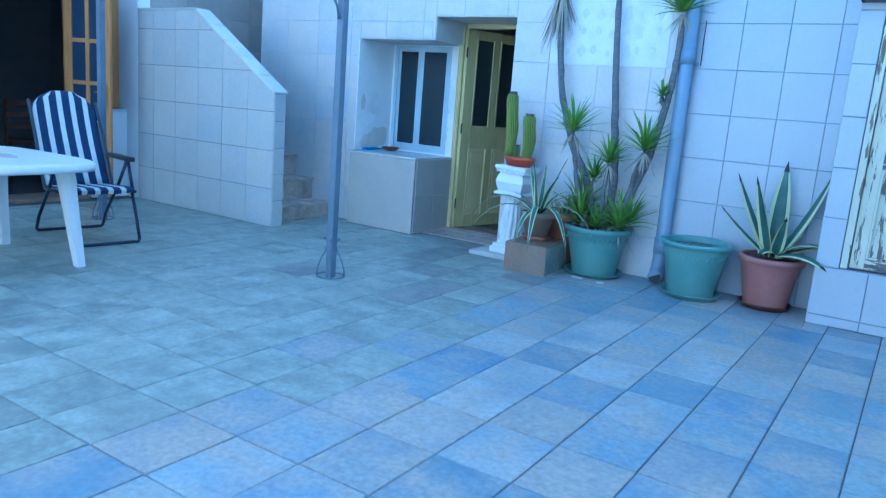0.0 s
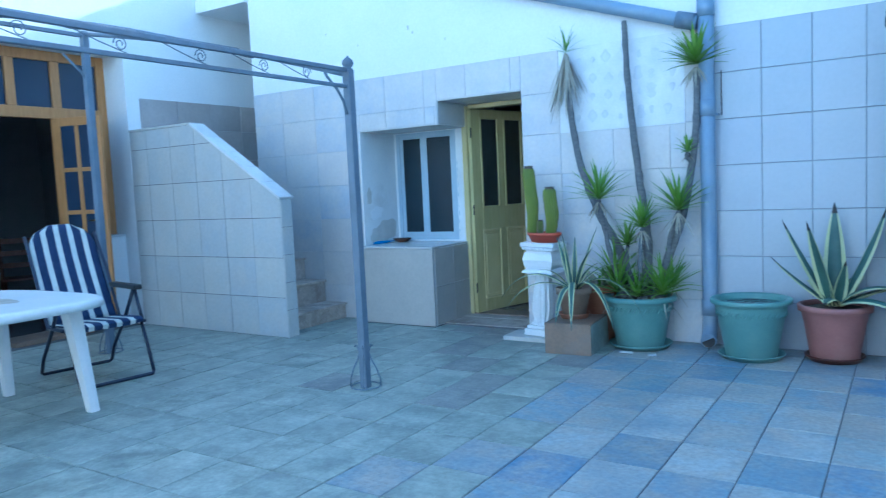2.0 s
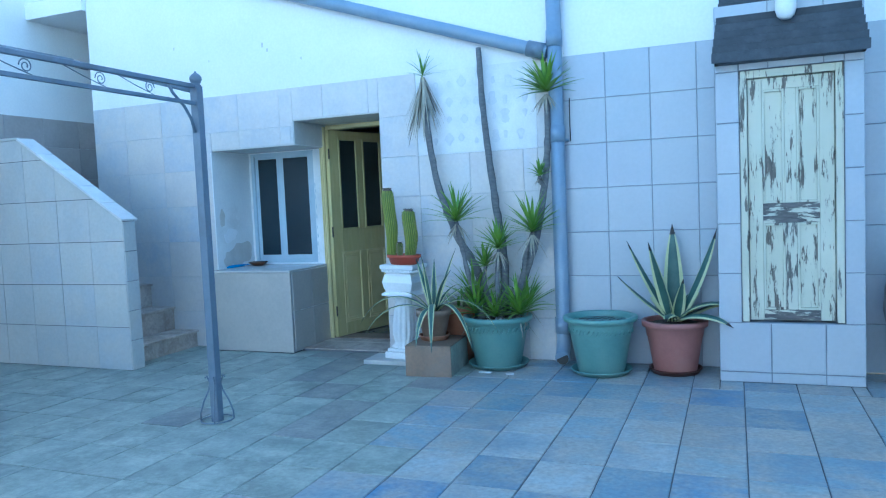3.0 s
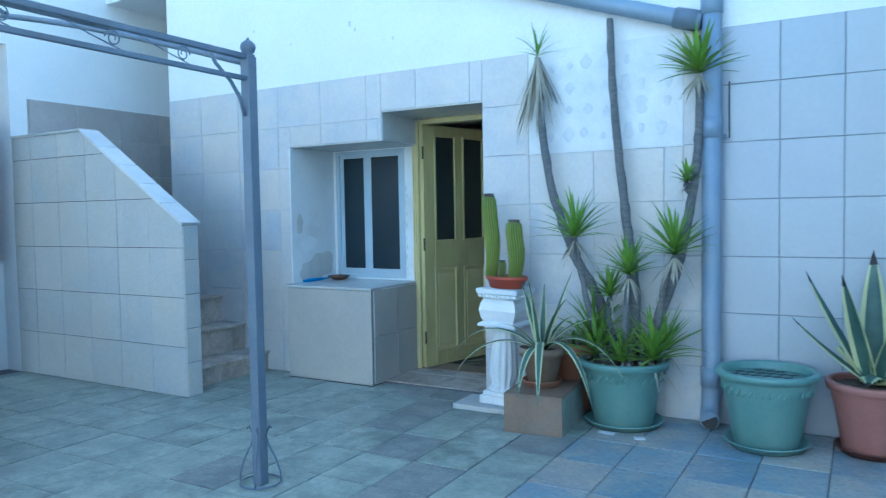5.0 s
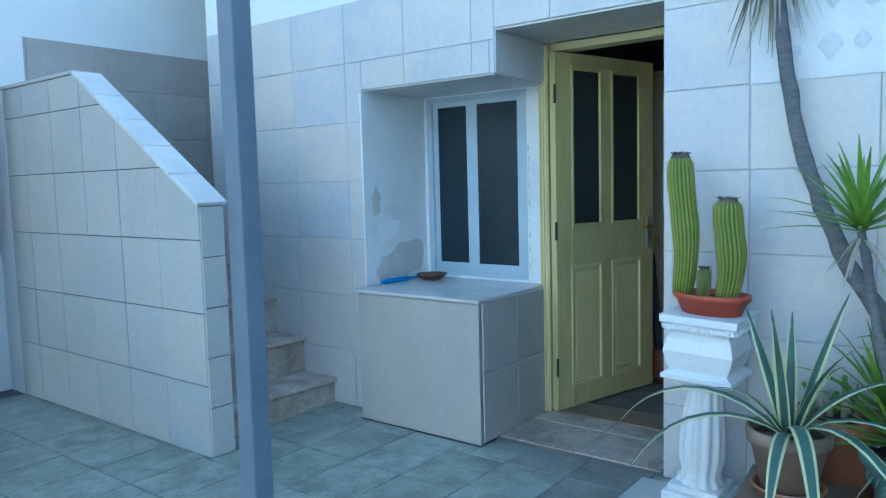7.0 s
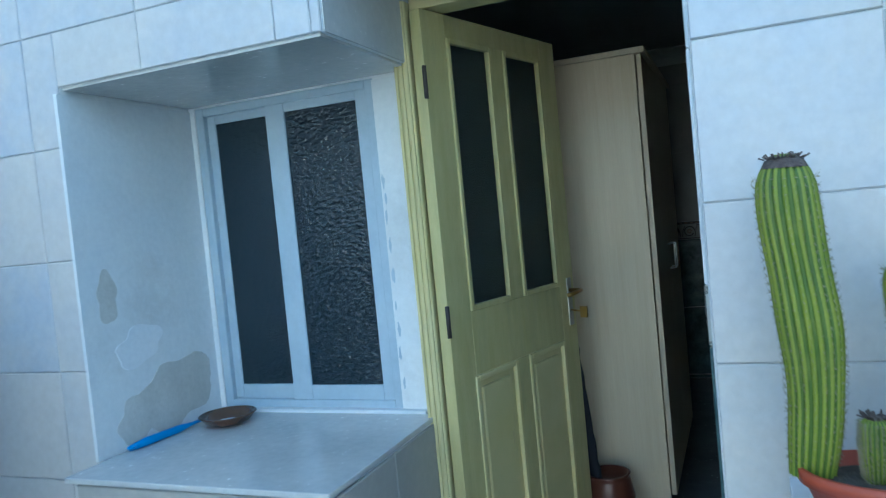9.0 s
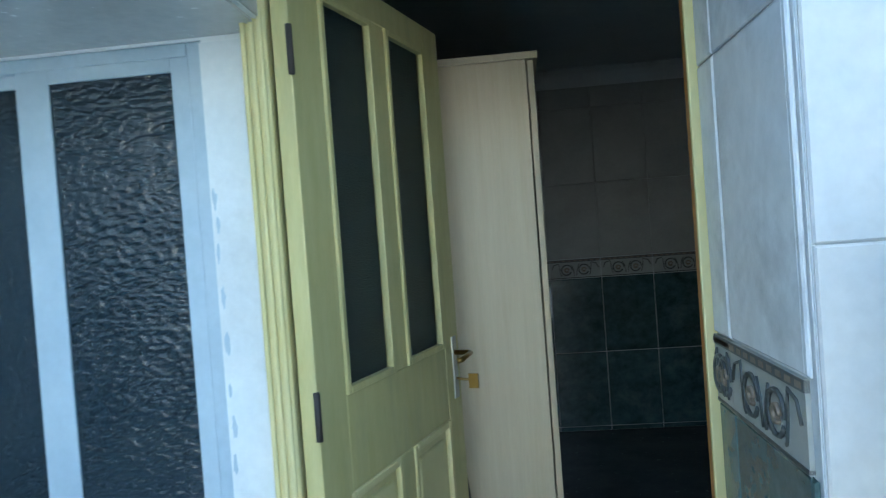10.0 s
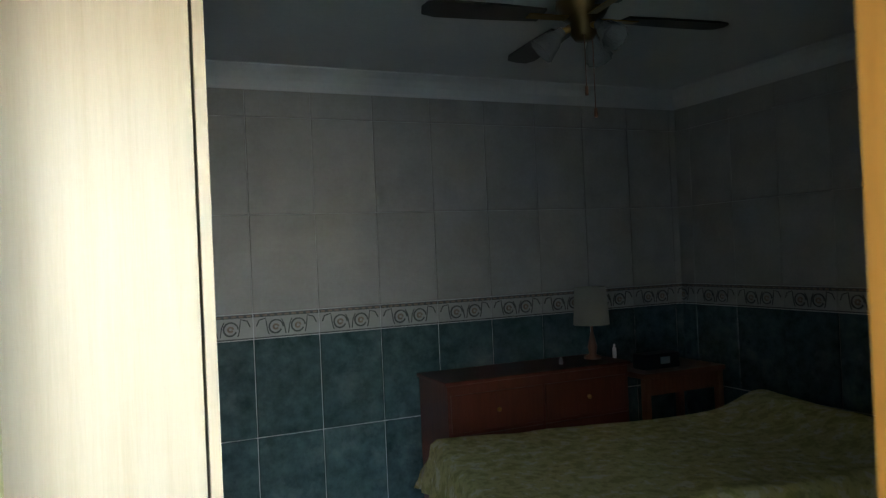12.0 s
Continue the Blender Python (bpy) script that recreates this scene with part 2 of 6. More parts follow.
STEEL_BLUE = mottled("grey_blue_metal_paint", (0.12, 0.16, 0.21), (0.17, 0.21, 0.27), 0.45, 7, 60, 0.08, dirt=(0.10, 0.10, 0.10))
NAVY_METAL = plain("navy_tube_paint", (0.012, 0.02, 0.045), 0.3)
BLACK = plain("black_plastic", (0.015, 0.016, 0.018), 0.4)
PVC = mottled("grey_pvc", (0.20, 0.27, 0.36), (0.26, 0.33, 0.42), 0.4, 3, 40, 0.05, world_space=True, dirt=(0.30, 0.32, 0.34))
WHITE_PLASTIC = mottled("white_plastic", (0.70, 0.72, 0.72), (0.78, 0.78, 0.77), 0.35, 4, 60, 0.05)
TABLE_STAIN = mottled("beige_stain", (0.36, 0.31, 0.22), (0.64, 0.62, 0.56), 0.5, 9, 40, 0.05)
TABLE_TOP = mottled("stained_table_plastic", (0.68, 0.70, 0.69), (0.77, 0.77, 0.75), 0.4, 2.2, 40, 0.05, dirt=(0.42, 0.36, 0.25))
WHITE_PAINT = mottled("white_gloss_plaster", (0.74, 0.76, 0.77), (0.82, 0.83, 0.83), 0.35, 6, 60, 0.1)
GREEN_PLASTIC = mottled("sage_green_plastic", (0.14, 0.275, 0.25), (0.19, 0.335, 0.30), 0.38, 6, 60, 0.08, dirt=(0.25, 0.37, 0.34))
PINK_PLASTIC = mottled("faded_terracotta_plastic", (0.32, 0.135, 0.115), (0.40, 0.18, 0.15), 0.5, 6, 60, 0.08, dirt=(0.40, 0.24, 0.2))
TERRACOTTA = mottled("terracotta", (0.32, 0.13, 0.07), (0.42, 0.19, 0.11), 0.75, 8, 70, 0.2, dirt=(0.42, 0.32, 0.24))
OLD_CLAY = mottled("weathered_clay", (0.24, 0.17, 0.12), (0.34, 0.25, 0.18), 0.8, 8, 70, 0.25, dirt=(0.16, 0.14, 0.11))
OLD_STONE = mottled("weathered_stone", (0.20, 0.19, 0.19), (0.32, 0.30, 0.29), 0.7, 7, 60, 0.3, dirt=(0.14, 0.12, 0.11))
# jar's red-brown, darkened for the shade it stands in
DARKENED_BROWN = plain("darkened_jar_brown", (0.11, 0.035, 0.02), 0.3)
RED_PLASTIC = plain("brick_red_plastic", (0.42, 0.075, 0.035), 0.4)
SOIL = mottled("dry_soil", (0.05, 0.04, 0.03), (0.14, 0.11, 0.085), 0.95, 30, 120, 0.8, dist=0.01)
PEBBLE = mottled("pale_pebble", (0.3, 0.3, 0.29), (0.5, 0.5, 0.48), 0.7, 20, 90, 0.2, vary=0.3)
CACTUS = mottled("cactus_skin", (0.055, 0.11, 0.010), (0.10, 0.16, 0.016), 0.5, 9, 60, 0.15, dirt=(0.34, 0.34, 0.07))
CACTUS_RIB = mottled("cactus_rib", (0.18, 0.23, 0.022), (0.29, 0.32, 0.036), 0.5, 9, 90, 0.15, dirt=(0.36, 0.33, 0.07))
SPINE = plain("pale_spines", (0.30, 0.27, 0.18), 0.8)
CACTUS_TOP = mottled("cactus_crown", (0.07, 0.05, 0.045), (0.17, 0.13, 0.11), 0.95, 60, 160, 0.8)
YUCCA = mottled("yucca_leaf", (0.10, 0.22, 0.025), (0.24, 0.39, 0.055), 0.4, 5, 60, 0.1)
DRY_LEAF = mottled("dry_leaf", (0.30, 0.27, 0.20), (0.46, 0.43, 0.35), 0.8, 9, 60, 0.2)
BARK = mottled("yucca_bark", (0.11, 0.115, 0.12), (0.22, 0.22, 0.22), 0.9, 18, 90, 0.7, stretch=(1, 1, 3), dist=0.01)
AGAVE_GREEN = mottled("agave_green", (0.035, 0.09, 0.075), (0.08, 0.15, 0.12), 0.45, 6, 60, 0.08)
AGAVE_CREAM = mottled("agave_cream_margin", (0.50, 0.52, 0.26), (0.62, 0.62, 0.36), 0.5, 6, 60, 0.05)
AGAVE_TIP = plain("dried_tip", (0.03, 0.025, 0.02), 0.7)
SHINGLE = mottled("slate_shingle", (0.030, 0.040, 0.054), (0.065, 0.08, 0.10), 0.6, 10, 80, 0.3, vary=0.25)
BRASS = plain("aged_brass", (0.42, 0.27, 0.08), 0.3, 1.0)
BRONZE = plain("dark_bronze", (0.14, 0.09, 0.035), 0.4, 1.0)
CHROME = plain("dull_steel", (0.5, 0.5, 0.5), 0.3, 1.0)
STEEL_DARK = plain("rusty_hinge", (0.06, 0.05, 0.045), 0.7, 0.4)
CYAN_PLASTIC = plain("bright_blue_plastic", (0.02, 0.26, 0.62), 0.35)
AMBER_GLASS = mottled("amber_glass", (0.07, 0.028, 0.012), (0.13, 0.055, 0.025), 0.12, 8, 40, 0.02)
PAPER = plain("pale_scrap", (0.6, 0.62, 0.63), 0.8)
COPPER_TILE = mottled("rusty_brown_tile", (0.17, 0.13, 0.10), (0.28, 0.19, 0.13), 0.45, 5, 40, 0.15, dirt=(0.2, 0.2, 0.19))
# bedroom grey toned down for the dim room; the reveal's tile below is lighter
DIMMED_ROOM_WALL = mottled("dimmed_bedroom_tile", (0.33, 0.318, 0.29), (0.42, 0.405, 0.375), 0.35, 5, 50, 0.05, vary=0.03)
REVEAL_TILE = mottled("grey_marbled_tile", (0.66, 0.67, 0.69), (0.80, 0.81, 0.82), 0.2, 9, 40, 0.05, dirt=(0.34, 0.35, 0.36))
GREEN_TILE = mottled("dark_green_marbled_tile", (0.018, 0.046, 0.050), (0.09, 0.15, 0.15), 0.2, 13, 60, 0.05, vary=0.12, dirt=(0.17, 0.22, 0.22))
BORDER_TILE = mottled("border_tile_ground", (0.34, 0.34, 0.31), (0.43, 0.43, 0.40), 0.3, 8, 60, 0.03)
BORDER_LINE = mottled("border_scroll", (0.06, 0.065, 0.065), (0.11, 0.11, 0.105), 0.35, 20, 60, 0.05)
BORDER_BROWN = mottled("border_brown", (0.20, 0.15, 0.11), (0.30, 0.23, 0.17), 0.35, 20, 60, 0.05)
CEILING = mottled("ceiling_paint", (0.62, 0.62, 0.61), (0.68, 0.68, 0.66), 0.9, 3, 40, 0.1)
SPREAD = patterned("mustard_patterned_cloth", (0.38, 0.33, 0.12), (0.54, 0.47, 0.20), (0.62, 0.57, 0.36))
LINEN = plain("grey_lining", (0.4, 0.41, 0.43), 0.9)
DARK_CLOTH = plain("dark_cloth", (0.03, 0.032, 0.04), 0.9)
RED_CHEST = wood("mahogany_veneer", (0.10, 0.025, 0.014), (0.155, 0.042, 0.024), 0.3)
SHADE_CLOTH = plain("cream_lampshade", (0.30, 0.285, 0.23), 0.9)
FAN_BLADE = wood("dark_fan_blade", (0.022, 0.017, 0.012), (0.045, 0.035, 0.025), 0.35)
CLEAR_SHADE = obscure_glass("frosted_lamp_glass", (0.34, 0.35, 0.35), 120)
NAVY_CLOTH = mottled("navy_fabric", (0.010, 0.024, 0.070), (0.018, 0.038, 0.105), 0.85, 20, 160, 0.3)
WHITE_CLOTH = mottled("off_white_fabric", (0.55, 0.57, 0.53), (0.66, 0.67, 0.62), 0.9, 20, 160, 0.3)
DIM_ROOM = mottled("dim_room_paint", (0.42, 0.42, 0.42), (0.5, 0.5, 0.49), 0.9, 3, 40, 0.1)
ROOM_FLOOR = mottled("bedroom_floor_tile", (0.10, 0.10, 0.10), (0.17, 0.165, 0.16), 0.25, 4, 40, 0.03)


# ---- mesh helpers ----
def box(bm, x0, y0, z0, x1, y1, z1, bev=0.0):
    m = Matrix.LocRotScale(((x0 + x1) / 2, (y0 + y1) / 2, (z0 + z1) / 2), None, (abs(x1 - x0), abs(y1 - y0), abs(z1 - z0)))
    r = bmesh.ops.create_cube(bm, size=1, matrix=m)
    if bev:
        es = list({e for v in r["verts"] for e in v.link_edges})
        bmesh.ops.bevel(bm, geom=es, offset=bev, segments=2, affect="EDGES", profile=0.5)
    return bm


def tube(bm, pts, radius, sides=8, closed=False, cap=True):
    """A tube along points; radius is one number or one per point."""
    pts = [Vector(p) for p in pts]
    n = len(pts)
    rads = radius if isinstance(radius, (list, tuple)) else [radius] * n
    rings, prev = [], None
    for i, p in enumerate(pts):
        a, b = pts[(i - 1) % n if closed else max(0, i - 1)], pts[(i + 1) % n if closed else min(n - 1, i + 1)]
        d = (b - a).normalized()
        if prev is None:
            prev = d.orthogonal().normalized()
        prev = (prev - d * prev.dot(d)).normalized()
        side = d.cross(prev)
        rings.append([bm.verts.new(p + (prev * math.cos(6.28319 * k / sides) + side * math.sin(6.28319 * k / sides)) * rads[i]) for k in range(sides)])
    for i in range(n if closed else n - 1):
        r, s = rings[i], rings[(i + 1) % n]
        for k in range(sides):
            f = bm.faces.new((r[k], r[(k + 1) % sides], s[(k + 1) % sides], s[k]))
            f.smooth = True
    if cap and not closed:
        bm.faces.new(list(reversed(rings[0])))
        bm.faces.new(rings[-1])
    return bm


def lathe(bm, profile, sides=32, center=(0, 0, 0), flutes=0, depth=0.0):
    """A turned body from (radius, height) pairs; radius 0 closes it."""
    rings = []
    for r, z in profile:
        if r <= 1e-6:
            rings.append([bm.verts.new((center[0], center[1], center[2] + z))])
            continue
        ring = []
        for k in range(sides):
            a = 6.28319 * k / sides
            q = r * (1 - depth * (0.5 - 0.5 * math.cos(flutes * a))) if flutes else r
            ring.append(bm.verts.new((center[0] + q * math.cos(a), center[1] + q * math.sin(a), center[2] + z)))
        rings.append(ring)
    for r, s in zip(rings, rings[1:]):
        for k in range(sides):
            a, b = r[k % len(r)], r[(k + 1) % len(r)]
            c, d = s[(k + 1) % len(s)], s[k % len(s)]
            vs = [v for i, v in enumerate((a, b, c, d)) if v not in (a, b, c, d)[:i]]
            if len(vs) > 2:
                f = bm.faces.new(vs)
                f.smooth = True
    return bm


def mesh_of(name, bm, *mats):
    bmesh.ops.recalc_face_normals(bm, faces=bm.faces)
    me = bpy.data.meshes.new(name)
    bm.to_mesh(me)
    bm.free()
    for m in mats:
        me.materials.append(m)
    return me


def part(name, bm, material, parent, label=""):
    mats = material if isinstance(material, (list, tuple)) else (material,)
    ob = new(name, mesh_of(name, bm, *mats))
    ob.parent = parent
    return tagged(ob, label)


def thing(name, label, category, place=None, group="", kind=""):
    ob = tagged(new(name), label, category, group, kind)
    if place is not None:
        ob.matrix_world = place
    return ob


def setting(name, bm, material, label="", category=""):
    mats = material if isinstance(material, (list, tuple)) else (material,)
    return tagged(new(name, mesh_of(name, bm, *mats)), label, category or name.split("_")[0], "", "structure")


def boxes(*rows, bev=0.0):
    bm = bmesh.new()
    for r in rows:
        box(bm, *r, bev)
    return bm


def cut(rect, hole):
    """The pieces of a rectangle (u0, v0, u1, v1) that are left outside a hole."""
    u0, v0, u1, v1 = rect
    a0, b0, a1, b1 = max(u0, hole[0]), max(v0, hole[1]), min(u1, hole[2]), min(v1, hole[3])
    if a0 >= a1 or b0 >= b1:
        return [rect]
    out = [(u0, v0, a0, v1), (a1, v0, u1, v1), (a0, v0, a1, b0), (a0, b1, a1, v1)]
    return [q for q in out if q[2] - q[0] > 0.012 and q[3] - q[1] > 0.012]


TILE_MESHES = {}


def tile_mesh(w, h, thick, mat):
    key = (round(w, 3), round(h, 3), thick, mat.name)
    if key not in TILE_MESHES:
        c = min(0.003, w / 4, h / 4)
        vs = [(sx * (w / 2 - i), sy * (h / 2 - i), z) for z, i in ((0, 0), (thick - c, 0), (thick, c)) for sx, sy in ((-1, -1), (1, -1), (1, 1), (-1, 1))]
        fs = [(a + k, a + (k + 1) % 4, a + 4 + (k + 1) % 4, a + 4 + k) for a in (0, 4) for k in range(4)] + [(8, 9, 10, 11)]
        me = bpy.data.meshes.new("tile")
        me.from_pydata(vs, [], fs)
        me.materials.append(mat)
        TILE_MESHES[key] = me
    return TILE_MESHES[key]


def tiling(parent, frame_m, area, pitch, start=(0, 0), holes=(), gap=0.004, thick=0.008, mat=None, stagger=0.0, name="tile", uneven=0.0015, choose=None):
    """Tiles of one surface, each a piece of its own; frame_m maps (u, v, out) to the world."""
    rng = random.Random(name + str(area))
    u0, v0, u1, v1 = area
    j = math.floor((v0 - start[1]) / pitch[1])
    while start[1] + j * pitch[1] < v1:
        off = start[0] + (stagger * pitch[0] if j % 2 else 0)
        i = math.floor((u0 - off) / pitch[0])
        while off + i * pitch[0] < u1:
            a, b = off + i * pitch[0], start[1] + j * pitch[1]
            rects = [(max(a, u0), max(b, v0), min(a + pitch[0], u1), min(b + pitch[1], v1))]
            for hole in holes:
                rects = [q for r in rects for q in cut(r, hole)]
            for r in rects:
                w, h = r[2] - r[0] - gap, r[3] - r[1] - gap
                if w < 0.012 or h < 0.012:
                    continue
                cu, cv = (r[0] + r[2]) / 2, (r[1] + r[3]) / 2
                ob = new(name, tile_mesh(w, h, thick, choose(cu, cv, rng) if choose else mat))
                ob.parent = parent
                ob.matrix_world = frame_m @ Matrix.Translation((cu, cv, rng.uniform(-uneven, uneven)))
            i += 1
        j += 1


# ---- the yard's shell ----
YB = 6.05  # face of the house wall with the door
wall_north = setting("wall_north", boxes(
    (-6.42, YB, 0, -4.98, 6.75, 4.3), (-4.98, YB, 0, -4.10, 6.75, 0.735), (-4.98, YB, 1.87, -4.07, 6.75, 4.3),
    (-4.07, YB, 2.085, -2.95, 6.75, 4.3), (-3.21, YB, 0, -2.95, 6.556, 2.085), (-2.95, YB, 0, 2.7, 6.75, 4.3),
    (-4.22, 6.60, 0.735, -4.10, 6.75, 1.87), (-4.98, 6.60, 0.735, -4.955, 6.75, 1.87),
    (-4.955, 6.6, 1.856, -4.22, 6.75, 1.87)), PLASTER, "white plastered house wall tiled to above head height", "wall")
niche_side = setting("trim_niche_cheek", boxes((-4.986, 6.03, 0.745, -4.974, 6.6, 1.85)), STAINED_PLASTER, "stained white plaster cheek of the window niche", "trim")
setting("trim_niche_soffit", boxes((-4.974, YB + 0.004, 1.862, -4.08, 6.6, 1.872), (-4.078, YB + 0.004, 1.872, -4.066, 6.56, 2.08), (-4.066, YB + 0.004, 2.076, -3.214, 6.55, 2.087)), SILL_TILE, "pale soffit slabs over window and door", "trim")
setting("trim_pier_face", boxes((-4.222, 6.594, 0.75, -4.112, 6.602, 1.848)), STAINED_PLASTER, "chipped white plaster strip between window and door", "trim")
north_face = Matrix(((1, 0, 0, 0), (0, 0, -1, YB), (0, 1, 0, 0), (0, 0, 0, 1)))

wall_west = setting("wall_west", boxes(
    (-7.9, -4.5, 0, -7.2, 3.1, 4.3), (-7.9, 3.1, 2.8, -7.2, 5.03, 4.3), (-7.9, 5.03, 0, -7.2, 8.0, 4.3),
    (-7.68, 3.1, 0, -7.40, 3.69, 0.925), (-7.68, 4.56, 0, -7.40, 5.03, 0.925)), PLASTER, "white plastered house wall round the wooden door", "wall")
setting("trim_west_sill", boxes((-7.7, 3.1, 0.928, -7.39, 3.70, 0.95), (-7.7, 4.55, 0.928, -7.39, 5.03, 0.95), bev=0.003), MARBLE, "pale stone sills beside the wooden door", "trim")
# added out of view, close and tall, to cut skylight on the pier
setting("wall_east", boxes((2.3, -4.5, 0, 2.7, 6.75, 4.3)), PLASTER, "unseen white wall closing off the yard", "wall")
# added out of view to close the yard
setting("wall_south", boxes((-7.9, -4.9, 0, 2.7, -4.5, 3.4)), PLASTER, "unseen white wall closing off the yard", "wall")
setting("floor_bed", boxes((-7.9, -4.5, -0.2, 2.7, 6.05, -0.0085), (-4.10, 6.05, -0.2, -3.21, 6.75, 0.012), (-8.9, 3.0, -0.2, -7.2, 5.1, -0.004)), GROUT, "grey mortar bed under the yard tiles", "floor")
# stairwell behind the parapet
setting("wall_stairwell", boxes((-7.2, 7.3, 0, -6.42, 7.6, 4.3), (-6.52, 6.75, 0, -6.42, 7.3, 4.3)), PLASTER, "white plastered end wall of the stairwell", "wall")
setting("ceiling_stairwell", boxes((-7.2, 6.0, 3.36, -6.422, 7.3, 3.52)), PLASTER, "white slab over the stair landing", "ceiling")

# the parapet of the outside stair
PY0, PY1 = 5.04, 5.17
bm = bmesh.new()
outline = [(-7.2, 0), (-5.12, 0), (-5.12, 1.25), (-6.26, 2.0), (-7.2, 2.0)]
a = [bm.verts.new((x, PY0, z)) for x, z in outline]
b = [bm.verts.new((x, PY1, z)) for x, z in outline]
bm.faces.new(a), bm.faces.new(list(reversed(b)))
for k in range(5):
    bm.faces.new((a[k], b[k], b[(k + 1) % 5], a[(k + 1) % 5]))
parapet = setting("wall_parapet", bm, GROUT, "tiled stair parapet with a sloping pale stone cap", "wall")


def parapet_cap():
    d = Vector((-1.14, 0, 0.75))
    n = 5
    for k in range(n):
        bm = bmesh.new()
        p0, p1 = Vector((-5.115, 0, 1.25)) + d * (k / n), Vector((-5.115, 0, 1.25)) + d * ((k + 1) / n - 0.004)
        up = Vector((0.55, 0, 0.835)) * 0.022
        vs = [bm.verts.new((q.x, y, q.z)) for y in (PY0 - 0.022, PY1 + 0.02) for q in (p0, p1, p1 + up, p0 + up)]
        for f in ((0, 1, 2, 3), (7, 6, 5, 4), (0, 4, 5, 1), (1, 5, 6, 2), (2, 6, 7, 3), (3, 7, 4, 0)):
            bm.faces.new([vs[i] for i in f])
        bmesh.ops.bevel(bm, geom=bm.edges[:], offset=0.003, segments=1, affect="EDGES")
        part("cap_stone", bm, MARBLE, parapet)
    part("cap_stone", boxes((-7.2, PY0 - 0.015, 2.0, -6.245, PY1 + 0.02, 2.022), bev=0.003), PARAPET_TILE, parapet)


parapet_cap()
staircase = thing("outside_stairs", "worn beige stone steps rising behind the parapet", "stairs", kind="structure")
for k in range(6):
    x = -5.28 - 0.267 * k
    z = 0.16 + 0.225 * k
    part("riser", boxes((x - 0.3, PY1, 0 if k == 0 else z - 0.245, x - 0.012, YB, z - 0.022)), STEP_STONE, staircase)
    part("tread", boxes((x - 0.31, PY1 + 0.002, z - 0.022, x + 0.012, YB - 0.002, z), bev=0.004), STEP_STONE, staircase)
part("landing", boxes((-7.2, PY1, 0, -6.88, 7.3, 1.285), (-6.88, YB, 0, -6.422, 7.3, 1.285)), STEP_STONE, staircase)

setting("trim_tile_bed", boxes((-6.415, YB - 0.002, 0, -4.985, YB, 2.37), (-3.205, YB - 0.002, 0, -2.89, YB, 2.37), (-2.89, YB - 0.002, 0, -1.67, YB, 1.69), (-1.84, YB - 0.002, 1.69, -1.67, YB, 2.37), (-4.985, YB - 0.002, 1.875, -4.072, YB, 2.37), (-4.072, YB - 0.002, 2.09, -3.205, YB, 2.37)), PALE_GROUT, "pale joints of the wall tiles", "trim")
setting("trim_tile_bed_dark", boxes((-1.67, YB - 0.002, 0, -0.525, YB, 2.37), (0.365, YB - 0.002, 0, 2.3, YB, 2.37)), MID_GROUT, "grey joints of the wall tiles", "trim")

# right-hand pier with the blind door
PIL = 5.638
PX0, PX1, BX0, BX1, BZ0, BZ1 = -0.518, 0.355, -0.372, 0.242, 0.405, 2.072
wall_pier = setting("wall_pier", boxes((PX0 + 0.008, PIL, 0, BX0, YB, 2.5), (BX0, PIL, 0, BX1, YB, BZ0), (BX0, PIL + 0.09, BZ0, BX1, YB, 2.5), (BX1, PIL, 0, PX1 - 0.008, YB, 2.5), (BX0, PIL, BZ1, BX1, PIL + 0.09, 2.5)), MID_GROUT, "tiled pier that carries a blind door", "wall")

# ---- bedroom shell behind the door ----
RX0, RX1, RY0, RY1, RZ = -5.6, -0.25, 6.75, 10.06, 2.43
setting("floor_bedroom", boxes((RX0, RY0, -0.2, RX1, RY1, 0.02)), ROOM_FLOOR, "dark glossy bedroom floor", "floor")
setting("ceiling_bedroom", boxes((RX0 - 0.2, 6.752, RZ, RX1 + 0.2, RY1 + 0.2, RZ + 0.2)), CEILING, "pale painted bedroom ceiling", "ceiling")
room_north = setting("wall_bedroom_far", boxes((RX0 - 0.2, RY1, 0, RX1 + 0.2, RY1 + 0.2, RZ)), WHITE_GROUT, "bedroom wall with grey tiles over a dark green dado", "wall")
room_east = setting("wall_bedroom_side", boxes((RX1, 6.752, 0, RX1 + 0.2, RY1, RZ)), WHITE_GROUT, "bedroom side wall with grey tiles over a dark green dado", "wall")
setting("wall_bedroom_near_side", boxes((RX0 - 0.2, 6.752, 0, RX0, RY1, RZ)), DIMMED_ROOM_WALL, "plain grey bedroom wall", "wall")
setting("wall_bedroom_lintel", boxes((-4.1, 6.752, 2.09, -3.1, 6.80, RZ)), DIMMED_ROOM_WALL, "wall over the bedroom door", "wall")


def cove(name, ax, at, lo, hi, sign):
    """A concave moulding run between wall and ceiling."""
    bm = bmesh.new()
    prof = [(0, -0.11), (0.008, -0.11), (0.012, -0.095), (0.03, -0.06), (0.06, -0.03), (0.095, -0.012), (0.11, -0.008), (0.11, 0), (0, 0)]
    ends = []
    for s in (lo, hi):
        ends.append([bm.verts.new((s, at + sign * u, RZ + v) if ax == "x" else (at + sign * u, s, RZ + v)) for u, v in prof])
    n = len(prof)
    for k in range(n):
        bm.faces.new((ends[0][k], ends[0][(k + 1) % n], ends[1][(k + 1) % n], ends[1][k]))
    setting(name, bm, CEILING, "white plaster cove moulding", "trim")


cove("trim_cove_far", "x", RY1 - 0.008, RX0, RX1, -1)
cove("trim_cove_side", "y", RX1 - 0.008, RY0 + 0.05, RY1, -1)

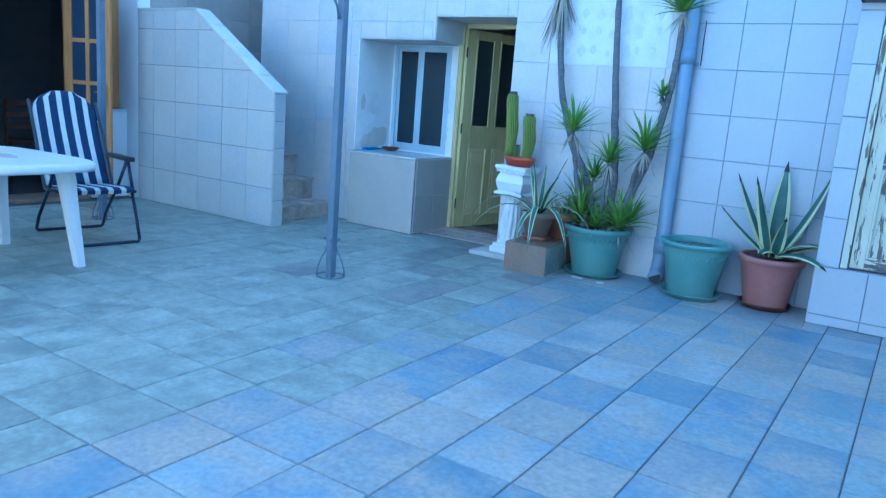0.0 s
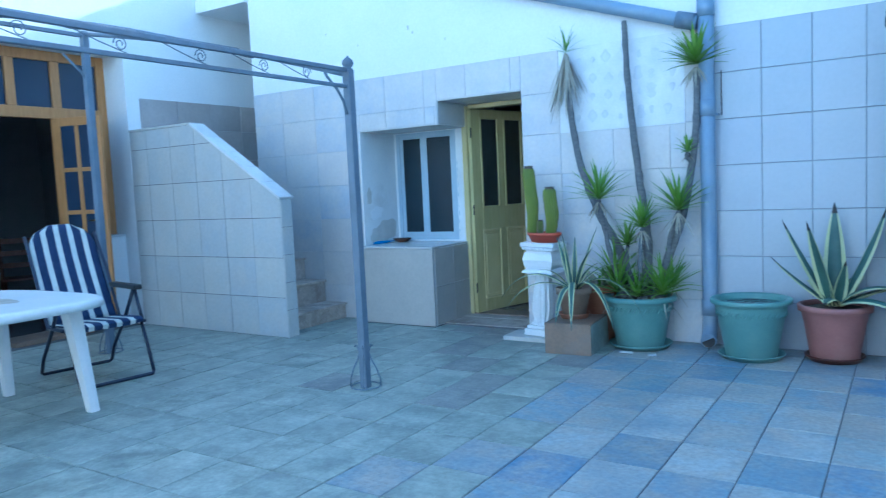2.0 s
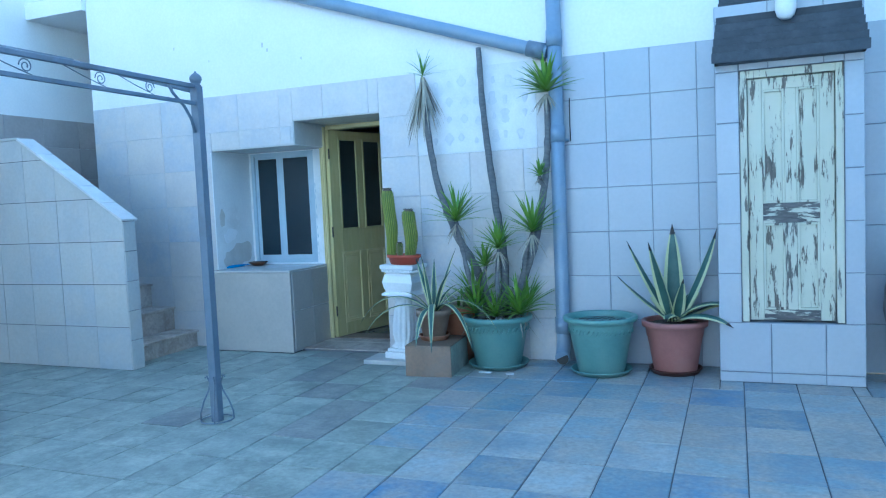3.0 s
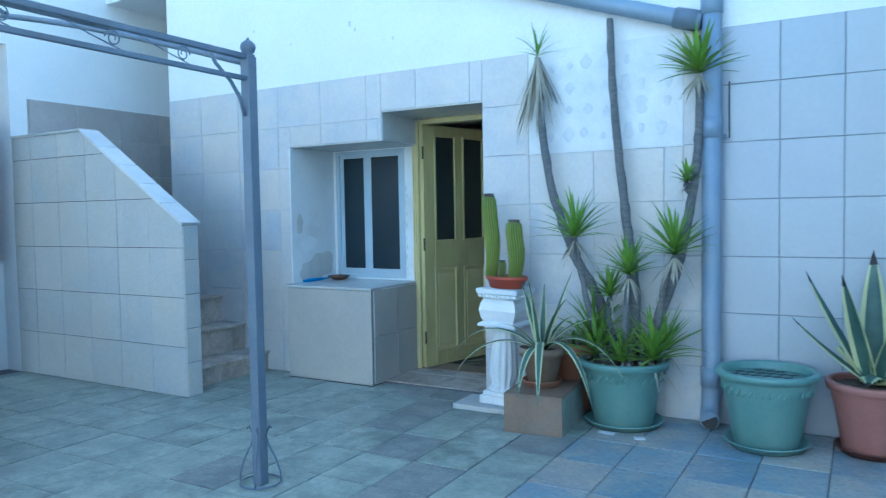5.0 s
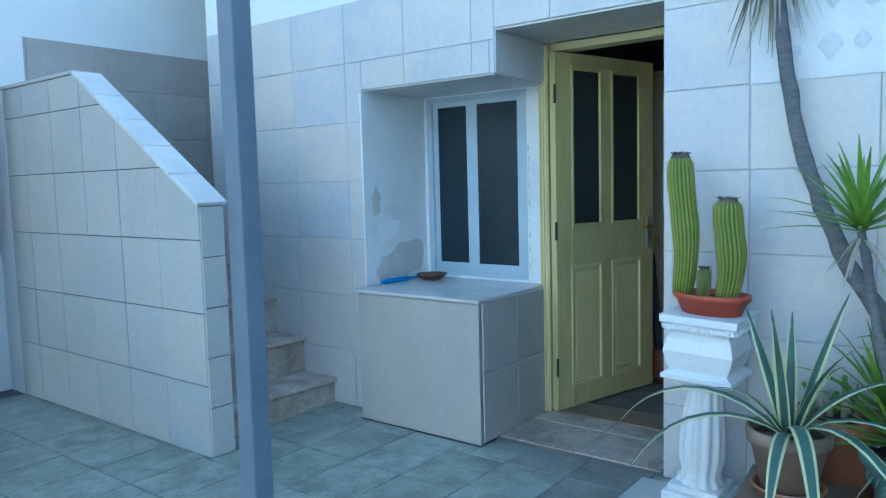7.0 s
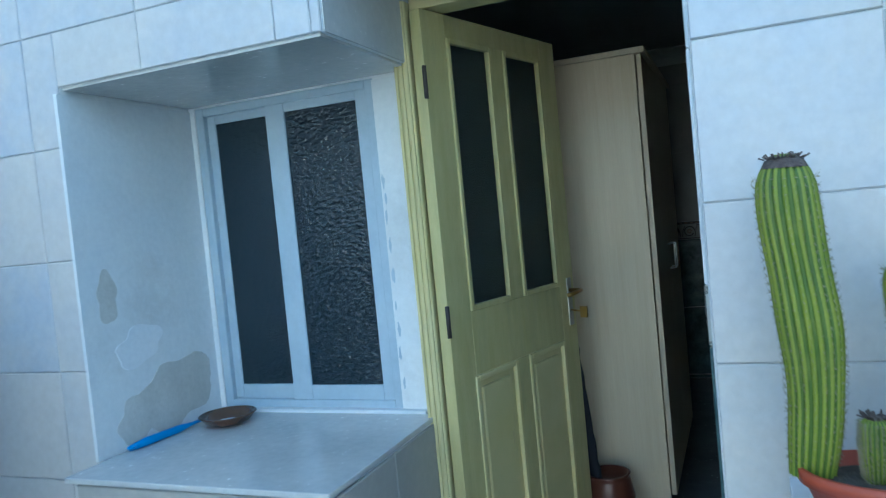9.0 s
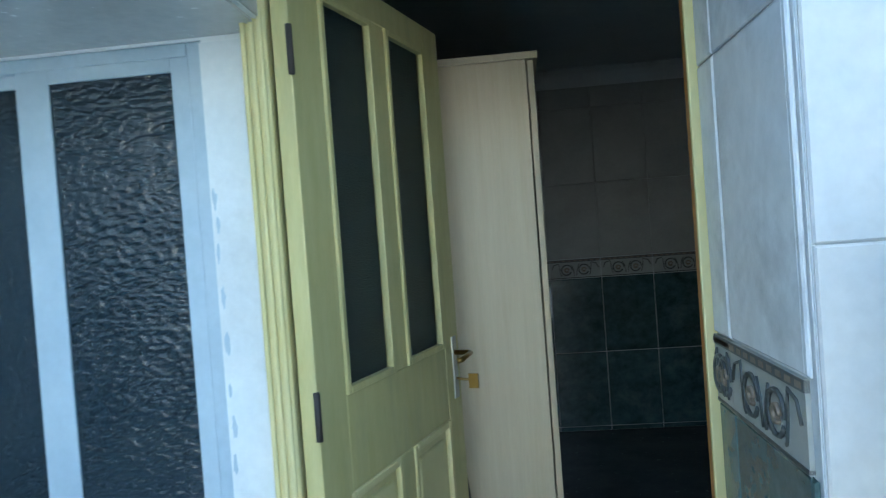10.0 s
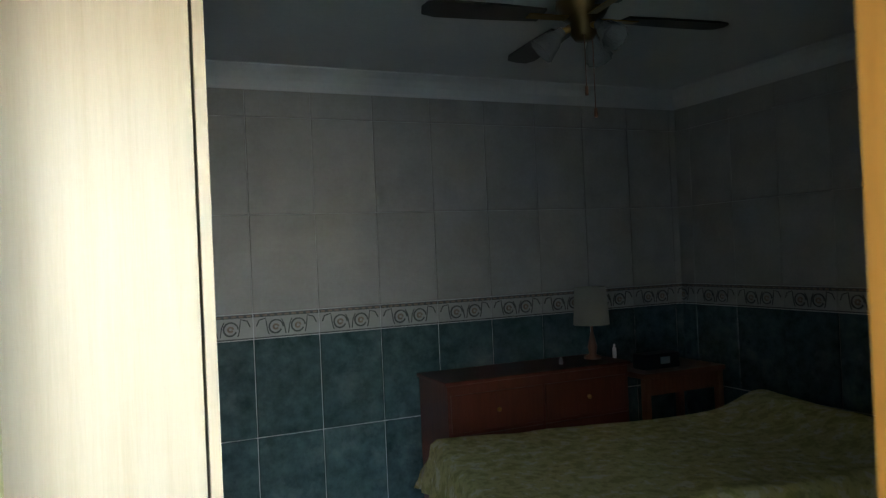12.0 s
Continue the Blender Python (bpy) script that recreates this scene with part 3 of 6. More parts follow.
# ---- room behind the wooden door: dim and mostly out of sight ----
setting("wall_dining", boxes((-11.2, 2.0, 0, -11.0, 6.2, 2.9), (-11.0, 1.9, 0, -7.9, 2.0, 2.9), (-11.0, 6.2, 0, -7.9, 6.3, 2.9)), DIM_ROOM, "plain wall of the dim room", "wall")
setting("ceiling_dining", boxes((-11.2, 1.9, 2.9, -7.9, 6.3, 3.0)), DIM_ROOM, "ceiling of the dim room", "ceiling")
setting("floor_dining", boxes((-11.2, 1.9, -0.2, -7.9, 6.3, 0.0)), ROOM_FLOOR, "dark floor of the dim room", "floor")


# ---- windows and doors ----
def niche_window():
    w = thing("window_1", "pale blue metal sliding window with obscure glass panes", "window", kind="structure")
    y0, y1 = 6.605, 6.645
    x0, x1, z0, z1 = -4.955, -4.22, 0.748, 1.856
    part("window_frame", boxes((x0, y0, z0, x0 + 0.035, y1, z1), (x1 - 0.035, y0, z0, x1, y1, z1), (x0 + 0.035, y0, z0, x1 - 0.035, y1, z0 + 0.035), (x0 + 0.035, y0, z1 - 0.03, x1 - 0.035, y1, z1), bev=0.003), BLUE_FRAME, w)
    for a, b, y, st in ((-4.92, -4.62, 0.017, 0.035), (-4.655, -4.255, 0.0, 0.078)):
        yy = 6.608 + y
        sash = part("sash", boxes((a, yy, 0.783, a + st, yy + 0.016, 1.828), (b - 0.04, yy, 0.783, b, yy + 0.016, 1.828), (a + st, yy, 0.783, b - 0.04, yy + 0.016, 0.835), (a + st, yy, 1.796, b - 0.04, yy + 0.016, 1.828), bev=0.002), BLUE_FRAME, w)
        pane = part("pane", boxes((a + st - 0.005, yy + 0.005, 0.83, b - 0.035, yy + 0.011, 1.80)), GLASS, sash, "dark rippled obscure glass")
        pane.visible_shadow = False
    part("window_sill", boxes((-4.97, 6.57, 0.745, -4.13, 6.606, 0.757), bev=0.003), WHITE_PAINT, w, "white painted strip with flaking edge")


niche_window()
stand = setting("trim_niche_stand", boxes((-4.93, 5.915, 0, -4.11, YB - 0.002, 0.725), (-4.93, YB + 0.002, 0.735, -4.112, 6.595, 0.738)), PALE_GROUT, "tiled plinth under the window niche", "trim")
part("sill_slab", boxes((-4.965, 5.898, 0.729, -4.095, 6.6, 0.746), bev=0.003), SILL_TILE, stand, "polished pale sill slab")


def bedroom_door():
    d = thing("door_1", "pale yellow half-glazed wooden door standing open inward", "door", kind="structure")
    jamb = part("door_frame", boxes((-4.112, 6.54, 0.015, -4.056, 6.66, 2.062), bev=0.006), YELLOW_WORN, d, "worn yellow door jamb")
    for x in (-4.108, -4.09, -4.072):
        part("bead", boxes((x, 6.531, 0.015, x + 0.011, 6.5415, 2.06), bev=0.004), YELLOW_WORN, jamb)
    part("door_frame", boxes((-4.055, 6.575, 2.035, -3.2, 6.68, 2.075), bev=0.004), YELLOW_WORN, d)
    part("door_frame", boxes((-3.236, 6.514, 0.015, -3.204, 6.5265, 2.034), bev=0.003), YELLOW_WORN, d, "worn yellow door jamb")
    part("door_frame", boxes((-3.234, 6.527, 0.02, -3.2105, 6.557, 2.034), bev=0.002), JAMB_WOOD, d, "orange varnished inner jamb")
    m = pose(-4.048, 6.552, 0, 0, 0, 75)
    W, T = 0.86, 0.042
    panes, lows = ((0.125, 0.385), (0.465, 0.735)), ((0.115, 0.385), (0.465, 0.745))

    def leaf_part(name, rows, mat, parent, bev=0.0, label=""):
        bm = boxes(*rows, bev=bev)
        bm.transform(m)
        return part(name, bm, mat, parent, label)
    leaf = leaf_part("leaf", [(0, -T, 0.03, 0.125, 0, 2.03), (0.745, -T, 0.03, W, 0, 2.03), (0.125, -T, 1.955, 0.745, 0, 2.03), (0.125, -T, 0.85, 0.745, 0, 1.065), (0.125, -T, 0.03, 0.745, 0, 0.15), (0.385, -T, 0.15, 0.465, 0, 0.85), (0.385, -T, 1.065, 0.465, 0, 1.955)], YELLOW, d, 0.003)
    for a, b in panes:
        leaf_part("glazing_bead", [(a, -T - 0.006, 1.065, a + 0.018, -T + 0.012, 1.955), (b - 0.018, -T - 0.006, 1.065, b, -T + 0.012, 1.955), (a + 0.018, -T - 0.006, 1.937, b - 0.018, -T + 0.012, 1.955), (a + 0.018, -T - 0.006, 1.065, b - 0.018, -T + 0.012, 1.083)], YELLOW, leaf, 0.003)
        g = leaf_part("pane", [(a + 0.01, -0.024, 1.075, b - 0.01, -0.018, 1.945)], DOOR_GLASS, leaf, label="dark patterned glass")
        g.visible_shadow = False
    for a, b in lows:
        leaf_part("panel", [(a + 0.005, -0.03, 0.145, b - 0.005, -0.014, 0.855), (a + 0.045, -0.038, 0.195, b - 0.045, -0.01, 0.805)], YELLOW_WORN, leaf, 0.006, "raised panel with chipped paint")
        leaf_part("panel_bead", [(a, -T - 0.005, 0.15, a + 0.02, -T + 0.012, 0.85), (b - 0.02, -T - 0.005, 0.15, b, -T + 0.012, 0.85), (a + 0.02, -T - 0.005, 0.83, b - 0.02, -T + 0.012, 0.85), (a + 0.02, -T - 0.005, 0.15, b - 0.02, -T + 0.012, 0.17)], YELLOW_WORN, leaf, 0.004)
    for z in (0.28, 1.05, 1.8):
        bm = bmesh.new()
        tube(bm, [(-0.006, -T - 0.003, z - 0.05), (-0.006, -T - 0.003, z + 0.05)], 0.007, 10)
        box(bm, -0.006, -T - 0.002, z - 0.05, 0.006, -T + 0.001, z + 0.05)
        bm.transform(m)
        part("hinge", bm, STEEL_DARK, leaf, "rusty butt hinge")
    plate = leaf_part("lock_plate", [(0.795, -T - 0.005, 0.9, 0.83, -T, 1.09)], CHROME, leaf, 0.002)
    bm = bmesh.new()
    tube(bm, [(0.812, -T, 1.04), (0.812, -T - 0.05, 1.04), (0.80, -T - 0.06, 1.04), (0.71, -T - 0.062, 1.035), (0.705, -T - 0.05, 1.033)], 0.008, 10)
    bm.transform(m)
    part("door_handle", bm, BRASS, plate, "worn brass lever handle")
    bm = bmesh.new()
    tube(bm, [(0.812, -T - 0.006, 0.96), (0.812, -T - 0.05, 0.955)], 0.004, 8)
    box(bm, 0.808, -T - 0.075, 0.93, 0.816, -T - 0.045, 0.975)
    bm.transform(m)
    part("key", bm, BRASS, plate, "brass key in the lock")
    part("threshold", boxes((-4.1, 6.55, 0.013, -3.2, 6.78, 0.03), bev=0.004), COPPER_TILE, d, "dark stone threshold")


bedroom_door()


def wooden_door():
    d = thing("door_2", "varnished pine door and side lights, one leaf open", "door", kind="structure")
    X0, X1 = -7.60, -7.54

    def bar(*rows, label=""):
        return part("frame_bar", boxes(*[(X0, a, z0, X1, b, z1) for a, z0, b, z1 in rows], bev=0.005), ORANGE_WOOD, d, label)
    bar((3.12, 0.955, 3.24, 2.795)), bar((4.94, 0.955, 5.03, 2.795)), bar((3.692, 0.0, 3.75, 2.139)), bar((4.44, 0.0, 4.548, 2.139)), bar((3.6, 0.955, 3.691, 2.139))
    bar((3.24, 2.70, 4.94, 2.795)), bar((3.24, 2.14, 4.94, 2.25)), bar((3.24, 0.955, 3.6, 1.03)), bar((4.55, 0.955, 4.94, 1.03))
    bar((3.24, 1.58, 3.6, 1.67)), bar((4.55, 1.58, 4.94, 1.67))
    cuts = (3.24, 3.62, 4.06, 4.50, 4.94)
    for a in cuts[1:-1]:
        bar((a - 0.045, 2.25, a + 0.045, 2.70))
    for a, b in zip(cuts, cuts[1:]):
        part("pane", boxes((-7.573, a, 2.25, -7.567, b, 2.70)), PANE_GLASS, d)
    for a, b in ((3.24, 3.6), (4.55, 4.94)):
        for z0, z1 in ((1.03, 1.58), (1.67, 2.14)):
            part("pane", boxes((-7.573, a, z0, -7.567, b, z1)), PANE_GLASS, d)
    m = pose(-7.55, 4.44, 0, 0, 0, 21)
    W = 0.53
    rows_z = (0.82, 1.2, 1.63, 2.06)

    def lp(name, rows, mat, parent, bev=0.004, label=""):
        bm = boxes(*rows, bev=bev)
        bm.transform(m)
        return part(name, bm, mat, parent, label)
    leaf = lp("leaf", [(0, -0.02, 0.06, 0.085, 0.02, 2.14), (W - 0.085, -0.02, 0.06, W, 0.02, 2.14), (0.085, -0.02, 2.06, W - 0.085, 0.02, 2.14), (0.085, -0.02, 0.06, W - 0.085, 0.02, 0.2), (0.085, -0.02, 0.72, W - 0.085, 0.02, 0.82), (0.085, -0.016, 1.19, W - 0.085, 0.016, 1.23), (0.085, -0.016, 1.61, W - 0.085, 0.016, 1.65), (W / 2 - 0.02, -0.018, 0.82, W / 2 + 0.02, 0.018, 2.06)], ORANGE_WOOD, d)
    for z0, z1 in zip(rows_z, rows_z[1:]):
        for a, b in ((0.085, W / 2 - 0.02), (W / 2 + 0.02, W - 0.085)):
            lp("pane", [(a, -0.003, z0 + 0.01, b, 0.003, z1)], PANE_GLASS, leaf, 0)
    lp("panel", [(0.08, -0.008, 0.19, W - 0.08, 0.008, 0.73), (0.13, -0.015, 0.25, W - 0.13, 0.015, 0.67)], ORANGE_WOOD, leaf, 0.004)
    bm = bmesh.new()
    box(bm, W - 0.06, -0.026, 0.98, W - 0.025, -0.02, 1.2)
    tube(bm, [(W - 0.042, -0.02, 1.13), (W - 0.042, -0.07, 1.13), (W - 0.15, -0.075, 1.125)], 0.008, 10)
    box(bm, W - 0.06, 0.02, 0.98, W - 0.025, 0.026, 1.2)
    tube(bm, [(W - 0.042, 0.02, 1.13), (W - 0.042, 0.07, 1.13), (W - 0.15, 0.075, 1.125)], 0.008, 10)
    bm.transform(m)
    part("door_handle", bm, BRASS, leaf, "brass lever handle")
    part("threshold", boxes((-7.7, 3.76, 0.0, -7.3, 4.54, 0.04), bev=0.005), COPPER_TILE, d, "dark stone step")


wooden_door()


def blind_door():
    d = thing("door_3", "cream wooden four-panel door with badly peeling paint", "door", kind="structure")
    y = PIL + 0.085
    x0, x1, z0, z1 = BX0 + 0.003, BX1 - 0.003, BZ0 + 0.005, BZ1 - 0.005
    part("door_frame", boxes((x0, PIL + 0.002, z0, x0 + 0.045, y, z1), (x1 - 0.045, PIL + 0.002, z0, x1, y, z1), (x0 + 0.045, PIL + 0.002, z1 - 0.05, x1 - 0.045, y, z1), bev=0.004), CREAM_PEEL, d)
    a0, a1 = x0 + 0.05, x1 - 0.05
    mid = (a0 + a1) / 2
    yf, yb = PIL + 0.03, PIL + 0.07
    leaf = part("leaf", boxes((a0, yf, z0 + 0.01, a0 + 0.085, yb, z1 - 0.055), (a1 - 0.085, yf, z0 + 0.01, a1, yb, z1 - 0.055), (a0 + 0.085, yf, z0 + 0.01, a1 - 0.085, yb, z0 + 0.08), (a0 + 0.085, yf, z1 - 0.13, a1 - 0.085, yb, z1 - 0.055), (mid - 0.035, yf, 1.195, mid + 0.035, yb, z1 - 0.13), bev=0.004), CREAM_PEEL, d)
    part("lock_rail", boxes((a0 + 0.0855, yf, 1.065, a1 - 0.0855, yb, 1.195), bev=0.003), CREAM_BARE, leaf, "rail with most of its paint gone")
    part("muntin", boxes((mid - 0.035, yf, z0 + 0.0805, mid + 0.035, yb, 1.0645), bev=0.003), CREAM_STRIP, leaf)
    part("bottom_rail", boxes((a0 + 0.086, yf - 0.003, z0 + 0.012, a1 - 0.086, yf + 0.01, z0 + 0.078), bev=0.002), CREAM_BARE, leaf)
    for u0, u1 in ((a0 + 0.085, mid - 0.035), (mid + 0.035, a1 - 0.085)):
        for v0, v1 in ((z0 + 0.08, 1.065), (1.195, z1 - 0.13)):
            part("panel", boxes((u0 - 0.005, yf + 0.016, v0 - 0.005, u1 + 0.005, yb - 0.005, v1 + 0.005)), CREAM_PEEL, leaf, "flaking sunken panel")
            part("moulding", boxes((u0, yf - 0.004, v0, u0 + 0.016, yf + 0.02, v1), (u1 - 0.016, yf - 0.004, v0, u1, yf + 0.02, v1), (u0 + 0.016, yf - 0.004, v0, u1 - 0.016, yf + 0.02, v0 + 0.016), (u0 + 0.016, yf - 0.004, v1 - 0.016, u1 - 0.016, yf + 0.02, v1), bev=0.004), CREAM_PEEL, leaf)


blind_door()


def shingle_hood():
    """A small sloping hood of dark overlapping boards over the blind door, narrower towards its top."""
    h = thing("shingle_hood", "dark slate-grey lapped-board hood over the blind door", "hood", kind="structure")
    mid, z = (PX0 + PX1) / 2, 2.112
    for k in range(9):
        z0, y0, half = z + 0.05 * k, PIL - 0.13 + 0.024 * k, 0.452 - 0.006 * k
        bm = boxes((-half, y0, z0, half, y0 + 0.014, z0 + 0.064), bev=0.002)
        bm.transform(Matrix.Translation((mid, y0, z0)) @ Matrix.Rotation(radians(12), 4, "X") @ pose(0, 0, 0, 0, random.Random(k).uniform(-0.3, 0.3)) @ Matrix.Translation((0, -y0, -z0)))
        part("board", bm, SHINGLE, h)
    part("cheek", boxes((PX0 + 0.002, PIL - 0.1, z, PX0 + 0.02, PIL - 0.01, z + 0.12)), SHINGLE, h)
    part("cheek", boxes((PX1 - 0.02, PIL - 0.1, z, PX1 - 0.002, PIL - 0.01, z + 0.12)), SHINGLE, h)
    part("backing", boxes((mid - 0.39, PIL + 0.1, 2.502, mid + 0.39, YB - 0.002, 2.62), (mid - 0.43, PIL - 0.1, z, mid + 0.43, PIL - 0.01, z + 0.01)), SHINGLE, h)


shingle_hood()
lamp = thing("wall_lamp", "white rounded tubular lamp before the dark hood", "lamp", pose(-0.092, PIL - 0.1, 2.43))
part("globe", lathe(bmesh.new(), [(0, -0.085), (0.03, -0.08), (0.05, -0.06), (0.062, -0.02), (0.063, 0.25), (0.05, 0.29), (0.0, 0.3)], 24), WHITE_PAINT, lamp)
part("mount", boxes((-0.02, 0.05, 0.1, 0.02, 0.5, 0.14), bev=0.004), BLACK, lamp)


# ---- pipes on the wall ----
def downpipe():
    d = thing("downpipe", "grey plastic downpipe strapped to the tiled wall", "pipe")
    part("pipe", tube(bmesh.new(), [(-1.665, 5.975, 4.2), (-1.665, 5.975, 0.2), (-1.665, 5.955, 0.12), (-1.66, 5.90, 0.07), (-1.655, 5.86, 0.06)], 0.056, 20), PVC, d)
    for z in (1.78, 2.50, 0.3):
        part("socket", tube(bmesh.new(), [(-1.665, 5.975, z - 0.06), (-1.665, 5.975, z + 0.06)], 0.062, 20), PVC, d)
    part("strap", boxes((-1.735, 5.975, 1.72, -1.59, 6.045, 1.74), bev=0.002), PVC, d)
    # the closed pipe end gets a black disc as its dark inside
    part("mouth", tube(bmesh.new(), [(-1.655, 5.862, 0.06), (-1.655, 5.857, 0.06)], 0.048, 16), BLACK, d, "black disc for the shade inside the pipe end")
    b = thing("branch_pipe", "sloping grey plastic waste pipe across the white wall", "pipe")
    part("pipe", tube(bmesh.new(), [(-1.72, 5.97, 2.405), (-1.84, 5.97, 2.44), (-3.48, 5.97, 2.99), (-5.2, 5.97, 3.55)], 0.052, 18), PVC, b)
    part("elbow", tube(bmesh.new(), [(-1.74, 5.97, 2.41), (-1.87, 5.97, 2.45)], 0.062, 18), STEEL_BLUE, b, "darker pipe joint")
    # thin black tube drawn for the faint shadow line beside the pipe
    w = thing("wall_wire", "thin dark line for the shadow on the wall beside the pipe", "cable")
    part("cable", tube(bmesh.new(), [(-1.575, 6.035, 2.05), (-1.577, 6.035, 1.9), (-1.575, 6.035, 1.72)], 0.004, 6), BLACK, w)


downpipe()


# ---- pergola ----
def scroll(bm, c, r, ax, turn=1, r0=0.003):
    pts = []
    for k in range(22):
        a = k / 21 * 1.6 * 6.28319
        q = r * (1 - 0.75 * k / 21)
        u, v = q * math.cos(a) * turn, q * math.sin(a)
        pts.append((c[0] + (u if ax == "x" else 0), c[1] + (u if ax == "y" else 0), c[2] + v))
    tube(bm, pts, r0, 5)


def pergola():
    g = thing("pergola", "grey-blue metal lean-to pergola frame with scrolled rails", "pergola")
    F, R, ZF, ZR = -3.42, -6.22, 2.05, 2.72
    ys = (4.005, 1.25)

    def post(x, y, h, ball):
        p = part("post", boxes((x - 0.027, y - 0.027, 0.0, x + 0.027, y + 0.027, h), bev=0.004), STEEL_BLUE, g)
        if ball:
            part("finial", lathe(bmesh.new(), [(0.029, 0), (0.032, 0.006), (0.02, 0.012), (0.03, 0.022), (0.037, 0.04), (0.034, 0.058), (0.02, 0.072), (0.008, 0.078), (0.006, 0.088), (0, 0.09)], 18, (x, y, h)), STEEL_BLUE, p)
        bm = bmesh.new()
        tube(bm, [(x + 0.1 * math.cos(a * 0.5236), y + 0.1 * math.sin(a * 0.5236), 0.012) for a in range(12)], 0.005, 6, True)
        part("foot_ring", bm, STEEL_BLUE, p)
        for a in range(4):
            bm = bmesh.new()
            cx, cy = math.cos(a * 1.5708 + 0.5), math.sin(a * 1.5708 + 0.5)
            tube(bm, [(x + cx * q, y + cy * q, z) for q, z in ((0.1, 0.012), (0.098, 0.06), (0.075, 0.13), (0.045, 0.19), (0.03, 0.24), (0.05, 0.29), (0.06, 0.275))], 0.005, 6)
            part("foot_scroll", bm, STEEL_BLUE, p, "curled wire foot")
        return p

    for y in ys:
        post(F, y, ZF + 0.012, True), post(R, y, ZR, False)
        bm = bmesh.new()
        tube(bm, [(F + (R - F) * k / 12, y, ZF - 0.02 + (ZR - ZF) * k / 12 + 0.05 * math.sin(k / 12 * 3.1416)) for k in range(13)], 0.017, 8)
        part("rafter", bm, STEEL_BLUE, g)
        bm = bmesh.new()
        tube(bm, [(R, y, 2.3), (R, y - 0.05 if y > 3 else y + 0.05, 2.38), (R, y - 0.2 if y > 3 else y + 0.2, 2.52)], 0.01, 6)
        part("brace", bm, STEEL_BLUE, g)
    part("rear_rail", boxes((R - 0.02, ys[1], 2.54, R + 0.02, ys[0], 2.58), (R - 0.02, ys[1], 2.67, R + 0.02, ys[0], 2.70), bev=0.003), STEEL_BLUE, g)
    part("front_rail", boxes((F - 0.014, ys[1], ZF - 0.004, F + 0.014, ys[0], ZF + 0.022), bev=0.003), STEEL_BLUE, g)
    part("front_rail", boxes((F - 0.012, ys[1], ZF - 0.104, F + 0.012, ys[0], ZF - 0.082), bev=0.003), STEEL_BLUE, g)
    for y in (3.62, 3.28, 2.85, 2.4, 1.95, 1.55):
        bm = bmesh.new()
        scroll(bm, (F, y, ZF - 0.042), 0.036, "y", 1 if y > 3.5 else -1)
        tube(bm, [(F, y + 0.03, ZF - 0.08), (F, y - 0.1, ZF - 0.045), (F, y - 0.22, ZF - 0.006)], 0.003, 5)
        part("scroll", bm, STEEL_BLUE, g)
    bm = bmesh.new()
    tube(bm, [(F, 3.97, 1.78), (F, 3.945, 1.86), (F, 3.89, 1.93), (F, 3.80, 2.0), (F, 3.77, 2.045)], 0.009, 6)
    part("brace", bm, STEEL_BLUE, g)
    for y in (3.2, 2.2):
        bm = bmesh.new()
        tube(bm, [(F + (R - F) * k / 8, y, ZF + (ZR - ZF) * k / 8 + 0.05 * math.sin(k / 8 * 3.1416)) for k in range(9)], 0.013, 6)
        part("rafter", bm, STEEL_BLUE, g)
    for f in (0.35, 0.7):
        z = ZF + (ZR - ZF) * f + 0.04
        part("purlin", tube(bmesh.new(), [(F + (R - F) * f, ys[1], z), (F + (R - F) * f, ys[0], z)], 0.011, 8), STEEL_BLUE, g)


pergola()


